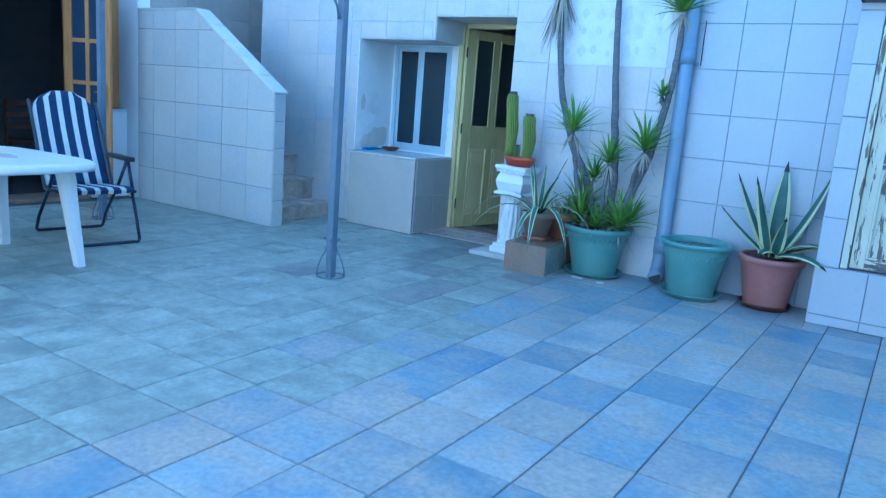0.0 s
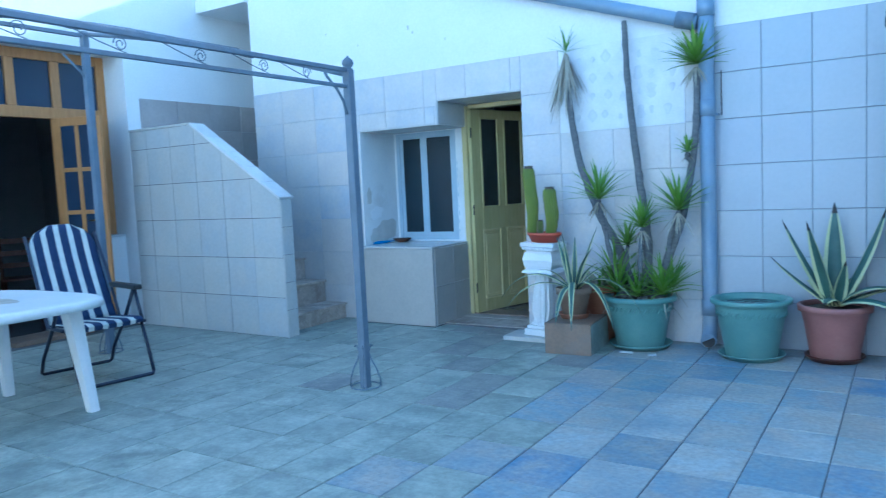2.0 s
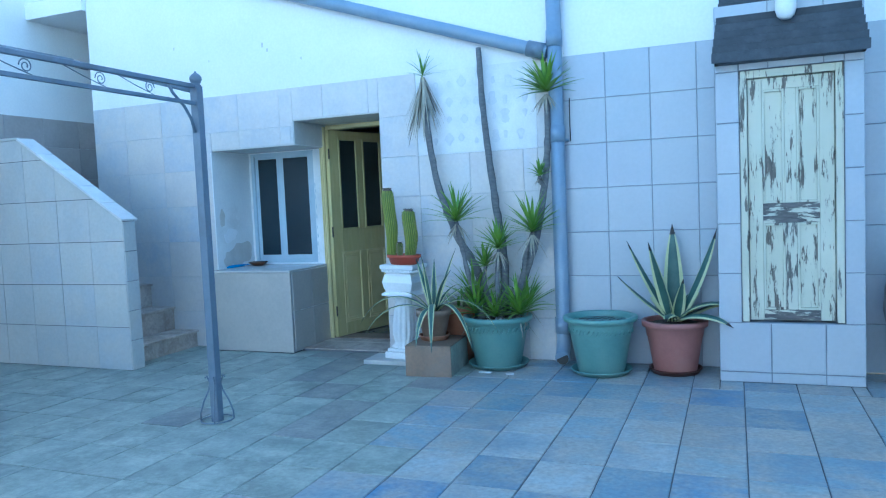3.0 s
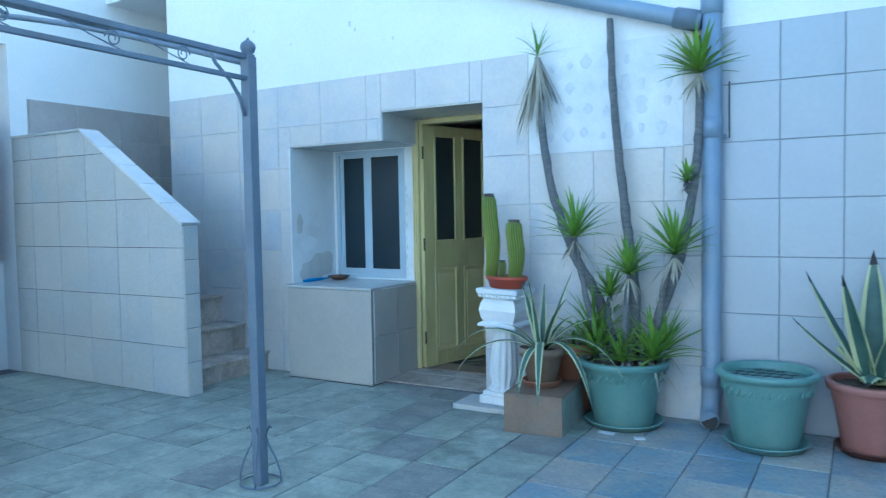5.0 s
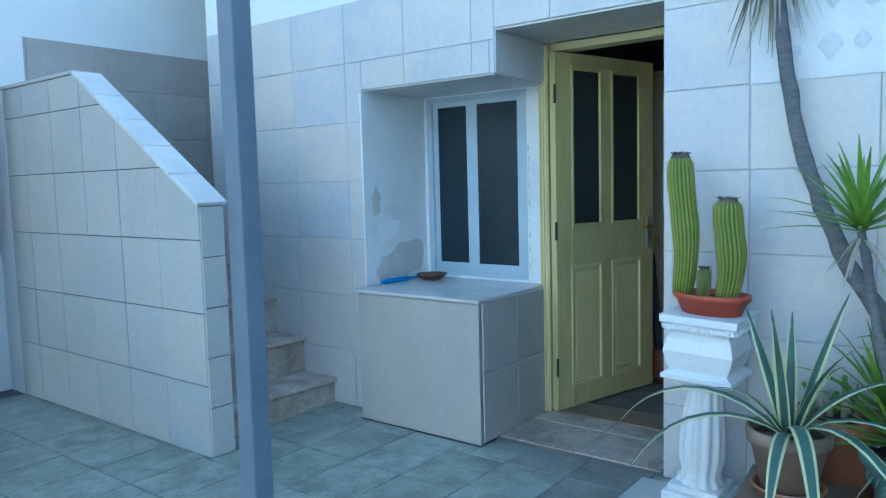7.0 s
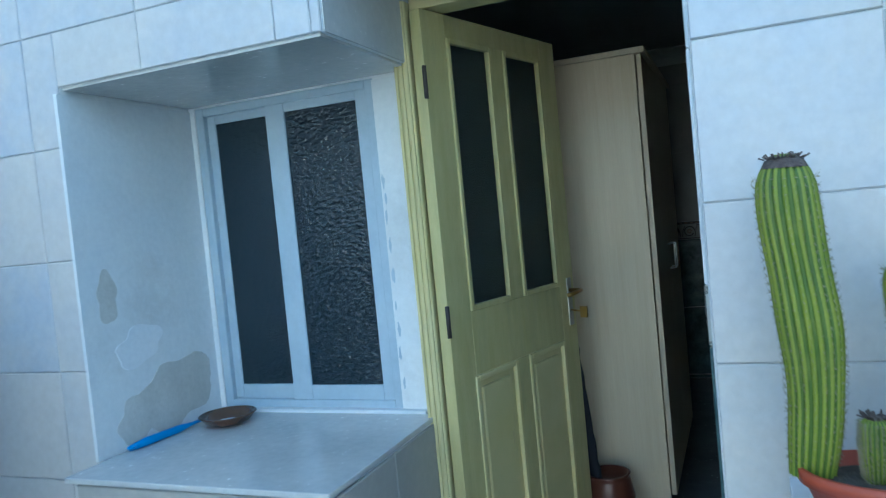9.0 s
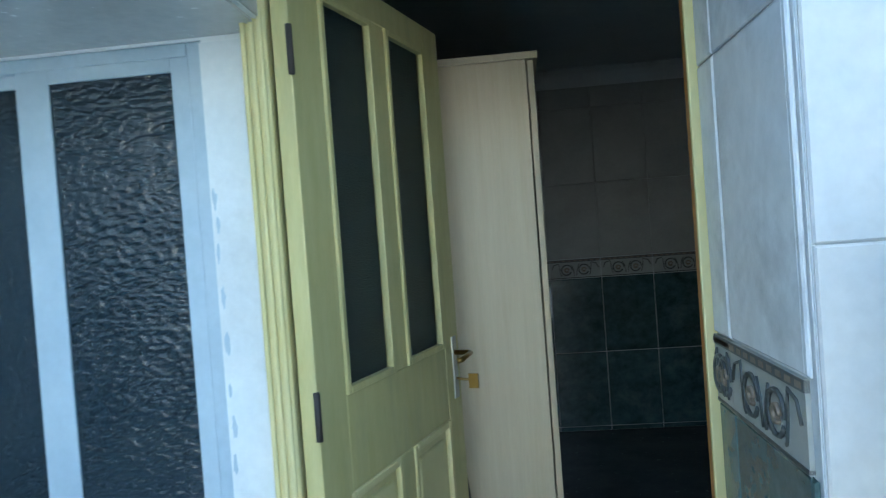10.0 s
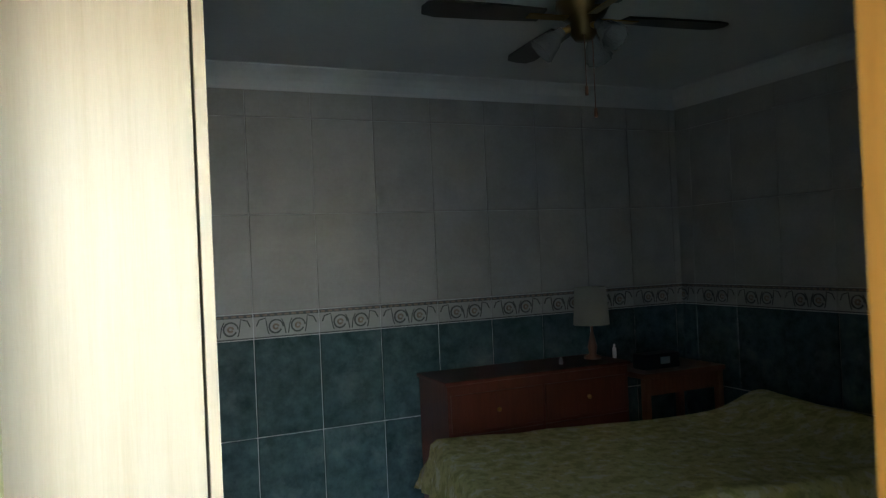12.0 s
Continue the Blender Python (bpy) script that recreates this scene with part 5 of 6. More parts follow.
def pedestal():
    x, y = -2.975, 5.82
    s = thing("marble_offcut", "loose slab of grey stone under the pedestal", "slab", pose(-3.055, 5.76, 0))
    part("slab", boxes((-0.2, -0.13, 0.0, 0.22, 0.16, 0.035), bev=0.004), PARAPET_TILE, s)
    p = thing("plant_pedestal", "white plaster fluted plant pedestal with dentil cap", "pedestal", pose(x, y, 0.035, 0, 2.5, 0) @ Matrix.Diagonal((1.08, 1.08, 1.09, 1)))
    part("base", boxes((-0.11, -0.11, 0.0, 0.11, 0.11, 0.05), (-0.095, -0.095, 0.05, 0.095, 0.095, 0.075), bev=0.008), WHITE_PAINT, p)
    part("column", lathe(bmesh.new(), [(0.085, 0.07), (0.09, 0.085), (0.075, 0.1), (0.07, 0.12), (0.085, 0.17), (0.086, 0.24), (0.076, 0.34), (0.062, 0.42), (0.062, 0.44), (0.078, 0.46), (0.085, 0.475)], 60, (0, 0, 0), 12, 0.14), WHITE_PAINT, p, "fluted swelling column")
    bm = bmesh.new()
    prof = [(0.125, 0.475), (0.125, 0.49), (0.10, 0.505), (0.112, 0.53), (0.122, 0.575), (0.112, 0.62), (0.10, 0.64), (0.105, 0.65), (0.125, 0.655), (0.125, 0.67), (0.135, 0.68), (0.135, 0.705)]
    rings = [[bm.verts.new((sx * w, sy * w, z)) for sx, sy in ((-1, -1), (1, -1), (1, 1), (-1, 1))] for w, z in prof]
    for r, t in zip(rings, rings[1:]):
        for k in range(4):
            bm.faces.new((r[k], r[(k + 1) % 4], t[(k + 1) % 4], t[k]))
    bm.faces.new(rings[-1]), bm.faces.new(list(reversed(rings[0])))
    cap = part("capital", bm, WHITE_PAINT, p)
    for k in range(7):
        for face in range(4):
            bm = bmesh.new()
            bmesh.ops.create_icosphere(bm, subdivisions=1, radius=0.011, matrix=pose(-0.105 + 0.035 * k, -0.126, 0.66))
            bm.transform(pose(0, 0, 0, 0, 0, 90 * face))
            part("bead", bm, WHITE_PAINT, cap)
    c = thing("cactus_pot", "ribbed green columnar cacti in a low red pot", "potted plant", pose(x + 0.04, y, 0.803, 0, 1.5, 0) @ Matrix.Diagonal((1.15, 1.1, 1, 1)))
    bm = bmesh.new()
    lathe(bm, [(0, 0), (0.098, 0), (0.118, 0.055), (0.126, 0.055), (0.128, 0.078), (0.12, 0.08), (0.112, 0.06), (0, 0.06)], 40)
    for v in bm.verts:
        v.co.y *= 0.75
    part("pot", bm, RED_PLASTIC, c, "brick red oval pot")
    bm = bmesh.new()
    lathe(bm, [(0.108, 0.058), (0.05, 0.066), (0, 0.066)], 24)
    for v in bm.verts:
        v.co.y *= 0.75
    part("soil", bm, SOIL, c)
    for cx, cy, h, r, lean in ((-0.105, 0.01, 0.565, 0.039, -0.008), (0.048, -0.005, 0.39, 0.041, 0.008), (-0.022, -0.02, 0.115, 0.018, 0.0)):
        bm = bmesh.new()
        n, ribs, rings = 40, 19, []
        for i in range(n + 1):
            f = i / n
            rad = r * (0.78 + 0.3 * math.sin(min(1, f * 1.15) * 2.2) if f < 0.88 else (0.78 + 0.3 * math.sin(2.2)) * math.sqrt(max(0.0, 1 - ((f - 0.88) / 0.125) ** 2)))
            rad *= 1 + 0.03 * math.sin(f * 17)
            ring = []
            for k in range(ribs * 4):
                a = 6.28319 * k / (ribs * 4)
                q = max(0.002, rad * (1 + 0.09 * math.cos(ribs * a)))
                ring.append(bm.verts.new((cx + lean * f + q * math.cos(a) + 0.012 * math.sin(f * 5) * (lean != 0), cy + q * math.sin(a), 0.06 + h * f)))
            rings.append(ring)
        m = ribs * 4
        for q, t in zip(rings, rings[1:]):
            for k in range(m):
                face = bm.faces.new((q[k], q[(k + 1) % m], t[(k + 1) % m], t[k]))
                face.smooth = True
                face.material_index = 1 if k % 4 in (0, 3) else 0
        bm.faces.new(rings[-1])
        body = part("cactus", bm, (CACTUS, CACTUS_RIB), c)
        rng = random.Random(int(h * 100))
        bm = bmesh.new()
        for i in range(2, n - 2):
            f = i / n
            rad = (r * (0.78 + 0.3 * math.sin(min(1, f * 1.15) * 2.2))) * 1.09
            for k in range(ribs):
                a = 6.28319 * k / ribs
                px, py, pz = cx + lean * f + rad * math.cos(a) + 0.012 * math.sin(f * 5) * (lean != 0), cy + rad * math.sin(a), 0.06 + h * f
                for s in range(3):
                    b = a + rng.uniform(-0.7, 0.7)
                    e = Vector((px + 0.006 * math.cos(b), py + 0.006 * math.sin(b), pz + rng.uniform(-0.008, 0.012)))
                    v0, v1 = bm.verts.new((px, py, pz - 0.0009)), bm.verts.new((px, py, pz + 0.0009))
                    bm.faces.new((v0, v1, bm.verts.new(e)))
        tagged(part("spine_cover", bm, SPINE, body, "fine pale spines"), kind="stuff")
        bm = bmesh.new()
        zt, xt = 0.06 + h * 0.985, cx + lean + 0.012 * math.sin(5) * (lean != 0)
        lathe(bm, [(r * 0.86, -0.012), (r * 0.7, 0.002), (r * 0.4, 0.008), (0, 0.009)], 18, (xt, cy, zt - 0.004))
        for k in range(60):
            a, q = rng.uniform(0, 6.28), rng.uniform(0.2, 1)
            b = Vector((xt + q * r * 0.8 * math.cos(a), cy + q * r * 0.8 * math.sin(a), zt))
            tube(bm, [b, b + Vector((math.cos(a) * 0.01 * q, math.sin(a) * 0.01 * q, rng.uniform(0.002, 0.011)))], 0.0015, 3)
        part("crown_wool", bm, CACTUS_TOP, body, "dark woolly crown")


pedestal()


def urn():
    u = thing("stone_urn", "big weathered grey-brown urn with a dark gilt foot", "urn", pose(0.80, 5.72, 0))
    part("body", lathe(bmesh.new(), [(0.17, 0.07), (0.22, 0.12), (0.30, 0.3), (0.335, 0.48), (0.325, 0.64), (0.27, 0.77), (0.22, 0.83), (0.23, 0.86), (0.25, 0.87), (0.25, 0.885), (0.2, 0.885), (0.19, 0.83), (0, 0.8)], 40), OLD_STONE, u)
    part("foot", lathe(bmesh.new(), [(0, 0), (0.2, 0), (0.205, 0.02), (0.185, 0.035), (0.18, 0.06), (0.19, 0.07), (0.165, 0.075), (0, 0.075)], 36), BRASS, u, "dark gilt foot ring")


urn()


def small_yard_things():
    d = thing("amber_dish", "shallow amber glass dish on the window sill", "dish", pose(-4.81, 6.43, 0.746))
    part("dish", lathe(bmesh.new(), [(0, 0), (0.05, 0), (0.075, 0.012), (0.095, 0.034), (0.098, 0.036), (0.093, 0.038), (0.07, 0.018), (0.048, 0.008), (0, 0.008)], 36), AMBER_GLASS, d)
    part("ash", lathe(bmesh.new(), [(0.046, 0.009), (0.02, 0.0105), (0, 0.011)], 14), PAPER, d, "pale ash in the dish")
    b = thing("blue_brush", "bright blue plastic brush lying on the sill", "brush", pose(-4.925, 6.34, 0.746, 0, 0, 86))
    bm = bmesh.new()
    tube(bm, [(-0.22, 0, 0.012), (-0.16, 0, 0.014), (-0.02, 0, 0.013), (0.04, 0, 0.013), (0.22, 0, 0.016)], [0.009, 0.014, 0.013, 0.006, 0.006], 10)
    part("handle", bm, CYAN_PLASTIC, b)
    part("loop", tube(bmesh.new(), [(-0.215 + 0.012 * math.cos(a * 1.0472), 0.012 * math.sin(a * 1.0472), 0.013) for a in range(6)], 0.003, 6, True), CYAN_PLASTIC, b)
    for x, y, rz, w, l in ((-1.975, 5.52, 20, 0.035, 0.06), (-2.17, 5.54, -5, 0.04, 0.1)):
        s = thing("tile_scrap", "small pale chip of tile on the floor", "scrap", pose(x, y, 0.001, 0, 0, rz), "tile scraps")
        part("chip", boxes((-l / 2, -w / 2, 0.0, l / 2, w / 2, 0.009), bev=0.002), PAPER, s)
    # damp marks and a filled patch on the niche cheek
    rng = random.Random(8)

    def blot(cy, cz, ry, rz, mat, label, lift):
        bm = bmesh.new()
        ring = []
        for k in range(40):
            a = 6.28319 * k / 40
            q = 1 + 0.2 * math.sin(2 * a + cy * 9) + 0.1 * math.sin(5 * a + cz * 5) + rng.uniform(-0.02, 0.02)
            ring.append((cy + ry * q * math.cos(a), max(0.75, cz + rz * q * math.sin(a))))
        top = [bm.verts.new((-4.974 + lift, u, v)) for u, v in ring]
        low = [bm.verts.new((-4.9745, cy + (u - cy) * 1.03, v)) for u, v in ring]
        bm.faces.new(top)
        for k in range(40):
            bm.faces.new((low[k], low[(k + 1) % 40], top[(k + 1) % 40], top[k]))
        part("plaster_patch", bm, mat, niche_side, label)
    blot(6.38, 0.87, 0.16, 0.13, DAMP, "grey-beige damp patch", 0.0012)
    blot(6.13, 1.23, 0.045, 0.07, DAMP, "grey-beige damp patch", 0.0012)
    blot(6.20, 0.83, 0.09, 0.07, DAMP, "grey-beige damp patch", 0.0009)
    blot(6.24, 1.06, 0.10, 0.06, FILLER, "white filled patch", 0.0018)
    # paint flaked off along the strip beside the window
    pf = bpy.data.objects["trim_pier_face"]
    for k in range(9):
        z = 0.86 + 0.085 * k + rng.uniform(-0.03, 0.03)
        w, h, x = rng.uniform(0.003, 0.007), rng.uniform(0.01, 0.028), -4.211 + rng.uniform(-0.003, 0.003)
        bm = bmesh.new()
        ring = [(x + w * math.cos(a) * rng.uniform(0.45, 1.2), z + h * math.sin(a) * rng.uniform(0.6, 1.2)) for a in [6.28319 * q / 12 for q in range(12)]]
        top, low = [bm.verts.new((u, 6.5925, v)) for u, v in ring], [bm.verts.new((u, 6.5945, v)) for u, v in ring]
        bm.faces.new(top)
        for q in range(12):
            bm.faces.new((low[q], low[(q + 1) % 12], top[(q + 1) % 12], top[q]))
        part("bare_patch", bm, BLUE_FRAME, pf, "spot of old blue paint under the flaked white")
    for x, z, w in ((-4.35, 2.78, 0.02), (-4.30, 2.73, 0.014), (-5.35, 2.86, 0.012), (-4.95, 2.70, 0.01), (-3.95, 2.62, 0.012)):
        bm = boxes((x - w / 2, YB - 0.002, z - w, x + w / 2, YB + 0.001, z + w), bev=0.0008)
        part("scuff", bm, DAMP, wall_north, "small grey scuff in the plaster")
    # a white strip of old mortar with ghost marks of removed tiles
    pm = thing("trim_bare_patch", "white patch of wall where tiles came off, with adhesive dabs", "wall patch", kind="structure")
    part("patch", boxes((-2.857, YB - 0.006, 1.692, -1.842, YB + 0.001, 2.372)), PATCH_PLASTER, pm)
    rng = random.Random(3)
    for i in range(7):
        for j in range(4):
            if i in (3,) and j < 4 and rng.random() < 0.5:
                continue
            r = rng.uniform(0.018, 0.048)
            x, z = -2.70 + i * 0.125 + rng.uniform(-0.022, 0.022), 1.80 + j * 0.15 + rng.uniform(-0.022, 0.022)
            bm = bmesh.new()
            lathe(bm, [(0, 0.003), (r * 0.5, 0.0035), (r * 0.8, 0.0025), (r, 0)], 12)
            for v in bm.verts:
                v.co.x *= 0.8 + 0.3 * math.sin(v.co.y * 90 + i)
                v.co.y *= 1.25
            bm.transform(pose(x, YB - 0.0062, z, 90))
            part("adhesive_dab", bm, DAB, pm)


small_yard_things()


# ---- bedroom things ----
def wardrobe():
    w = thing("wardrobe", "tall pale wood-grain wardrobe, its side to the door", "wardrobe", pose(-3.47, 7.672, 0.02))
    part("side_panel", boxes((-0.56, 0, 0, -0.035, 0.02, 1.975), bev=0.002), PALE_WOOD, w)
    part("side_panel", boxes((-0.56, 1.18, 0, -0.035, 1.2, 1.975), bev=0.002), PALE_WOOD, w)
    part("back_panel", boxes((-0.56, 0.02, 0, -0.55, 1.18, 1.975)), PALE_WOOD, w)
    part("top", boxes((-0.565, -0.01, 1.975, 0.008, 1.21, 2.0), bev=0.003), PALE_WOOD, w)
    for k in range(2):
        dd = part("door", boxes((-0.03, 0.0 + 0.6 * k, 0.06, -0.008, 0.597 + 0.6 * k, 1.97), bev=0.002), PALE_WOOD, w)
        part("handle", tube(bmesh.new(), [(-0.008, 0.55 + 0.1 * k, 1.0), (0.02, 0.55 + 0.1 * k, 1.0), (0.02, 0.55 + 0.1 * k, 1.12), (-0.008, 0.55 + 0.1 * k, 1.12)], 0.005, 8), CHROME, dd)
    part("plinth", boxes((-0.54, 0.03, 0, -0.05, 1.17, 0.055)), PALE_WOOD, w)


wardrobe()


def umbrella_jar():
    j = thing("clay_jar", "round brown clay jar on the bedroom floor", "jar", pose(-3.73, 7.47, 0.02))
    part("jar", lathe(bmesh.new(), [(0, 0), (0.075, 0), (0.1, 0.06), (0.105, 0.13), (0.09, 0.2), (0.085, 0.215), (0.092, 0.225), (0.08, 0.225), (0.075, 0.2), (0, 0.19)], 28), DARKENED_BROWN, j)
    u = thing("rolled_cloth", "dark rolled patterned cloth standing in the clay jar", "cloth roll", pose(-3.785, 7.47, 0.21, 0, -5, 0))
    bm = bmesh.new()
    tube(bm, [(0.002 * math.sin(k * 2.3), 0, 0.04 * k) for k in range(17)], [0.026 + 0.002 * math.sin(k * 1.9) for k in range(17)], 14)
    part("roll", bm, DARK_CLOTH, u)


umbrella_jar()


def bed():
    b = thing("bed", "low bed under a mustard patterned bedspread", "bed", pose(-1.45, 8.76, 0.02, 0, 0, -12))
    L, W, H = 1.95, 1.1, 0.53
    part("mattress", boxes((-L / 2 + 0.02, -W / 2 + 0.02, 0.3, L / 2, W / 2 - 0.02, H - 0.012), bev=0.04), LINEN, b)
    part("bed_base", boxes((-L / 2 + 0.04, -W / 2 + 0.04, 0.18, L / 2, W / 2 - 0.04, 0.3), bev=0.01), DARK_CLOTH, b)
    for sx in (-1, 1):
        for sy in (-1, 1):
            part("leg", tube(bmesh.new(), [(sx * (L / 2 - 0.12), sy * (W / 2 - 0.1), 0), (sx * (L / 2 - 0.12), sy * (W / 2 - 0.1), 0.18)], 0.022, 10), BLACK, b)
    # spread: a draped sheet with ripples along its hem
    s = thing("bedspread", "mustard and cream patterned bedspread hanging over the bed", "bedspread", pose(-1.45, 8.76, 0.02, 0, 0, -12))
    bm = bmesh.new()
    nx, ny, drop = 96, 56, 0.25
    grid = []
    for i in range(nx + 1):
        row = []
        for j in range(ny + 1):
            u, v = -L / 2 - drop + (L + drop) * i / nx, -W / 2 - drop + (W + 2 * drop) * j / ny
            ox, oy = max(0.0, -L / 2 - u), max(0.0, abs(v) - W / 2)
            x, y = max(u, -L / 2), max(-W / 2, min(W / 2, v))
            d = math.hypot(ox, oy) if ox and oy else ox + oy
            d = min(d, drop)
            wave = 0.025 * math.sin(u * 21 + 1.3 * math.sin(u * 5)) if oy else 0.025 * math.sin(v * 24)
            flare = min(1, d / drop)
            x -= (0.02 + flare * (0.05 + wave)) * (1 if ox else 0) * (1 if d else 0)
            y += math.copysign((0.02 + flare * (0.05 + wave)) if oy else 0, v)
            z = H + 0.006 + 0.012 * noise.noise((u * 4, v * 4, 0)) + (0.1 * math.exp(-((u - L / 2 + 0.22) / 0.2) ** 2)) - d * 0.97
            row.append(bm.verts.new((x, y, z)))
        grid.append(row)
    for i in range(nx):
        for j in range(ny):
            bm.faces.new((grid[i][j], grid[i + 1][j], grid[i + 1][j + 1], grid[i][j + 1])).smooth = True
    cloth = part("cloth", bm, SPREAD, s)
    mod = cloth.modifiers.new("thickness", "SOLIDIFY")
    mod.thickness = 0.006


bed()


def chest_and_lamp():
    c = thing("chest_of_drawers", "low mahogany-veneered chest of drawers against the tiled wall", "chest of drawers", pose(-1.59, 9.85, 0.02))
    w, d, h = 0.56, 0.19, 0.77
    part("body", boxes((-w, -d, 0.06, w, d, h - 0.02), bev=0.003), RED_CHEST, c)
    part("top", boxes((-w - 0.015, -d - 0.015, h - 0.02, w + 0.015, d, h), bev=0.005), RED_CHEST, c)
    for k in range(3):
        for sx in (-1, 1):
            dr = part("drawer", boxes((sx * 0.01, -d - 0.014, 0.09 + 0.21 * k, sx * (w - 0.015), -d - 0.001, 0.28 + 0.21 * k), bev=0.003), RED_CHEST, c)
            bm = bmesh.new()
            bmesh.ops.create_icosphere(bm, subdivisions=2, radius=0.013, matrix=pose(sx * w / 2, -d - 0.025, 0.185 + 0.21 * k))
            part("knob", bm, BRASS, dr)
    for sx in (-1, 1):
        for y in (-d + 0.03, d - 0.03):
            part("foot", tube(bmesh.new(), [(sx * (w - 0.05), y, 0), (sx * (w - 0.05), y, 0.06)], 0.018, 8), RED_CHEST, c)
    top = 0.79
    l = thing("table_lamp", "small table lamp with a plain cream shade", "lamp", pose(-1.12, 9.86, top))
    part("lamp_base", lathe(bmesh.new(), [(0, 0), (0.05, 0), (0.052, 0.012), (0.02, 0.025), (0.028, 0.07), (0.018, 0.11), (0.008, 0.16), (0.008, 0.24), (0, 0.24)], 24), BROWN_WOOD, l)
    part("shade", lathe(bmesh.new(), [(0.105, 0.2), (0.092, 0.42), (0.089, 0.42), (0.102, 0.2)], 28), SHADE_CLOTH, l)
    for x, r, h2, m, nm, lab in ((-1.38, 0.012, 0.04, PAPER, "small_bottle", "tiny white bottle on the chest of drawers"), (-1.01, 0.012, 0.08, WHITE_PLASTIC, "slim_bottle", "slim white bottle on the chest of drawers")):
        o = thing(nm, lab, "bottle", pose(x, 9.8, top))
        part("bottle", lathe(bmesh.new(), [(0, 0), (r, 0), (r, h2 * 0.7), (r * 0.5, h2 * 0.8), (r * 0.5, h2), (0, h2)], 14), m, o)
    n = thing("night_table", "dark wooden bedside table in the corner", "table", pose(-0.66, 9.80, 0.02))
    part("top", boxes((-0.3, -0.2, 0.66, 0.3, 0.2, 0.69), bev=0.004), BROWN_WOOD, n)
    for sx in (-1, 1):
        for sy in (-1, 1):
            part("leg", boxes((sx * 0.27 - 0.02, sy * 0.17 - 0.02, 0, sx * 0.27 + 0.02, sy * 0.17 + 0.02, 0.66), bev=0.003), BROWN_WOOD, n)
    part("apron", boxes((-0.27, -0.17, 0.56, 0.27, -0.15, 0.66)), BROWN_WOOD, n)
    r = thing("clock_radio", "dark clock radio with a pale dial on the bedside table", "radio", pose(-0.74, 9.76, 0.71))
    part("case", boxes((-0.13, -0.06, 0, 0.13, 0.06, 0.09), bev=0.01), BLACK, r)
    part("dial", boxes((-0.02, -0.064, 0.03, 0.05, -0.061, 0.07), bev=0.001), PAPER, r, "pale dial plate")


chest_and_lamp()


def ceiling_fan():
    f = thing("ceiling_fan", "dark four-bladed ceiling fan with glass light cups", "fan", pose(-2.21, 8.27, -0.045))
    part("rod", tube(bmesh.new(), [(0, 0, RZ + 0.07), (0, 0, RZ - 0.1)], 0.014, 12), BRASS, f)
    part("canopy", lathe(bmesh.new(), [(0.06, 0), (0.058, -0.02), (0.02, -0.05), (0.0, -0.05)], 24, (0, 0, RZ + 0.074)), BRASS, f)
    part("motor", lathe(bmesh.new(), [(0, -0.09), (0.05, -0.09), (0.085, -0.11), (0.09, -0.15), (0.07, -0.185), (0.045, -0.2), (0.045, -0.24), (0.03, -0.26), (0, -0.262)], 32, (0, 0, RZ)), BRONZE, f, "aged bronze motor housing")
    zb = RZ - 0.185
    for k in range(4):
        m = pose(0, 0, zb, 0, 0, -6 + 90 * k) @ pose(0, 0, 0, 6)
        bm = bmesh.new()
        outline = [(0.15, -0.042), (0.3, -0.052), (0.5, -0.056), (0.545, -0.04), (0.555, 0.0), (0.545, 0.04), (0.5, 0.056), (0.3, 0.052), (0.15, 0.042)]
        a = [bm.verts.new((x, y, 0.004)) for x, y in outline]
        b = [bm.verts.new((x, y, -0.004)) for x, y in outline]
        bm.faces.new(a), bm.faces.new(list(reversed(b)))
        for i in range(len(a)):
            bm.faces.new((a[i], b[i], b[(i + 1) % len(a)], a[(i + 1) % len(a)]))
        bm.transform(m)
        bl = part("blade", bm, FAN_BLADE, f)
        bm = boxes((0.06, -0.018, -0.008, 0.2, 0.018, -0.004), bev=0.001)
        bm.transform(m)
        part("blade_arm", bm, BRASS, bl)
    for k in range(3):
        a = radians(35 + 120 * k)
        c, s = math.cos(a), math.sin(a)
        bm = bmesh.new()
        lathe(bm, [(0.016, 0.0), (0.02, -0.02), (0.035, -0.05), (0.042, -0.08), (0.05, -0.10), (0.047, -0.10), (0.038, -0.08), (0.03, -0.05), (0.014, -0.02)], 20, (0, 0, 0), 10, 0.1)
        bm.transform(Matrix.Translation((c * 0.07, s * 0.07, RZ - 0.225)) @ Matrix.Rotation(a, 4, "Z") @ Matrix.Rotation(radians(-48), 4, "Y"))
        cup = part("light_cup", bm, CLEAR_SHADE, f, "frosted glass cup")
        part("cup_arm", tube(bmesh.new(), [(c * 0.03, s * 0.03, RZ - 0.22), (c * 0.075, s * 0.075, RZ - 0.228)], 0.011, 8), BRASS, cup)
    for x, l in ((0.012, 0.24), (-0.02, 0.17)):
        bm = tube(bmesh.new(), [(x, -0.03, RZ - 0.25), (x, -0.03, RZ - 0.25 - l)], 0.0016, 5)
        tube(bm, [(x, -0.03, RZ - 0.25 - l), (x, -0.03, RZ - 0.28 - l)], 0.006, 8)
        part("pull_chain", bm, BROWN_WOOD, f)


ceiling_fan()


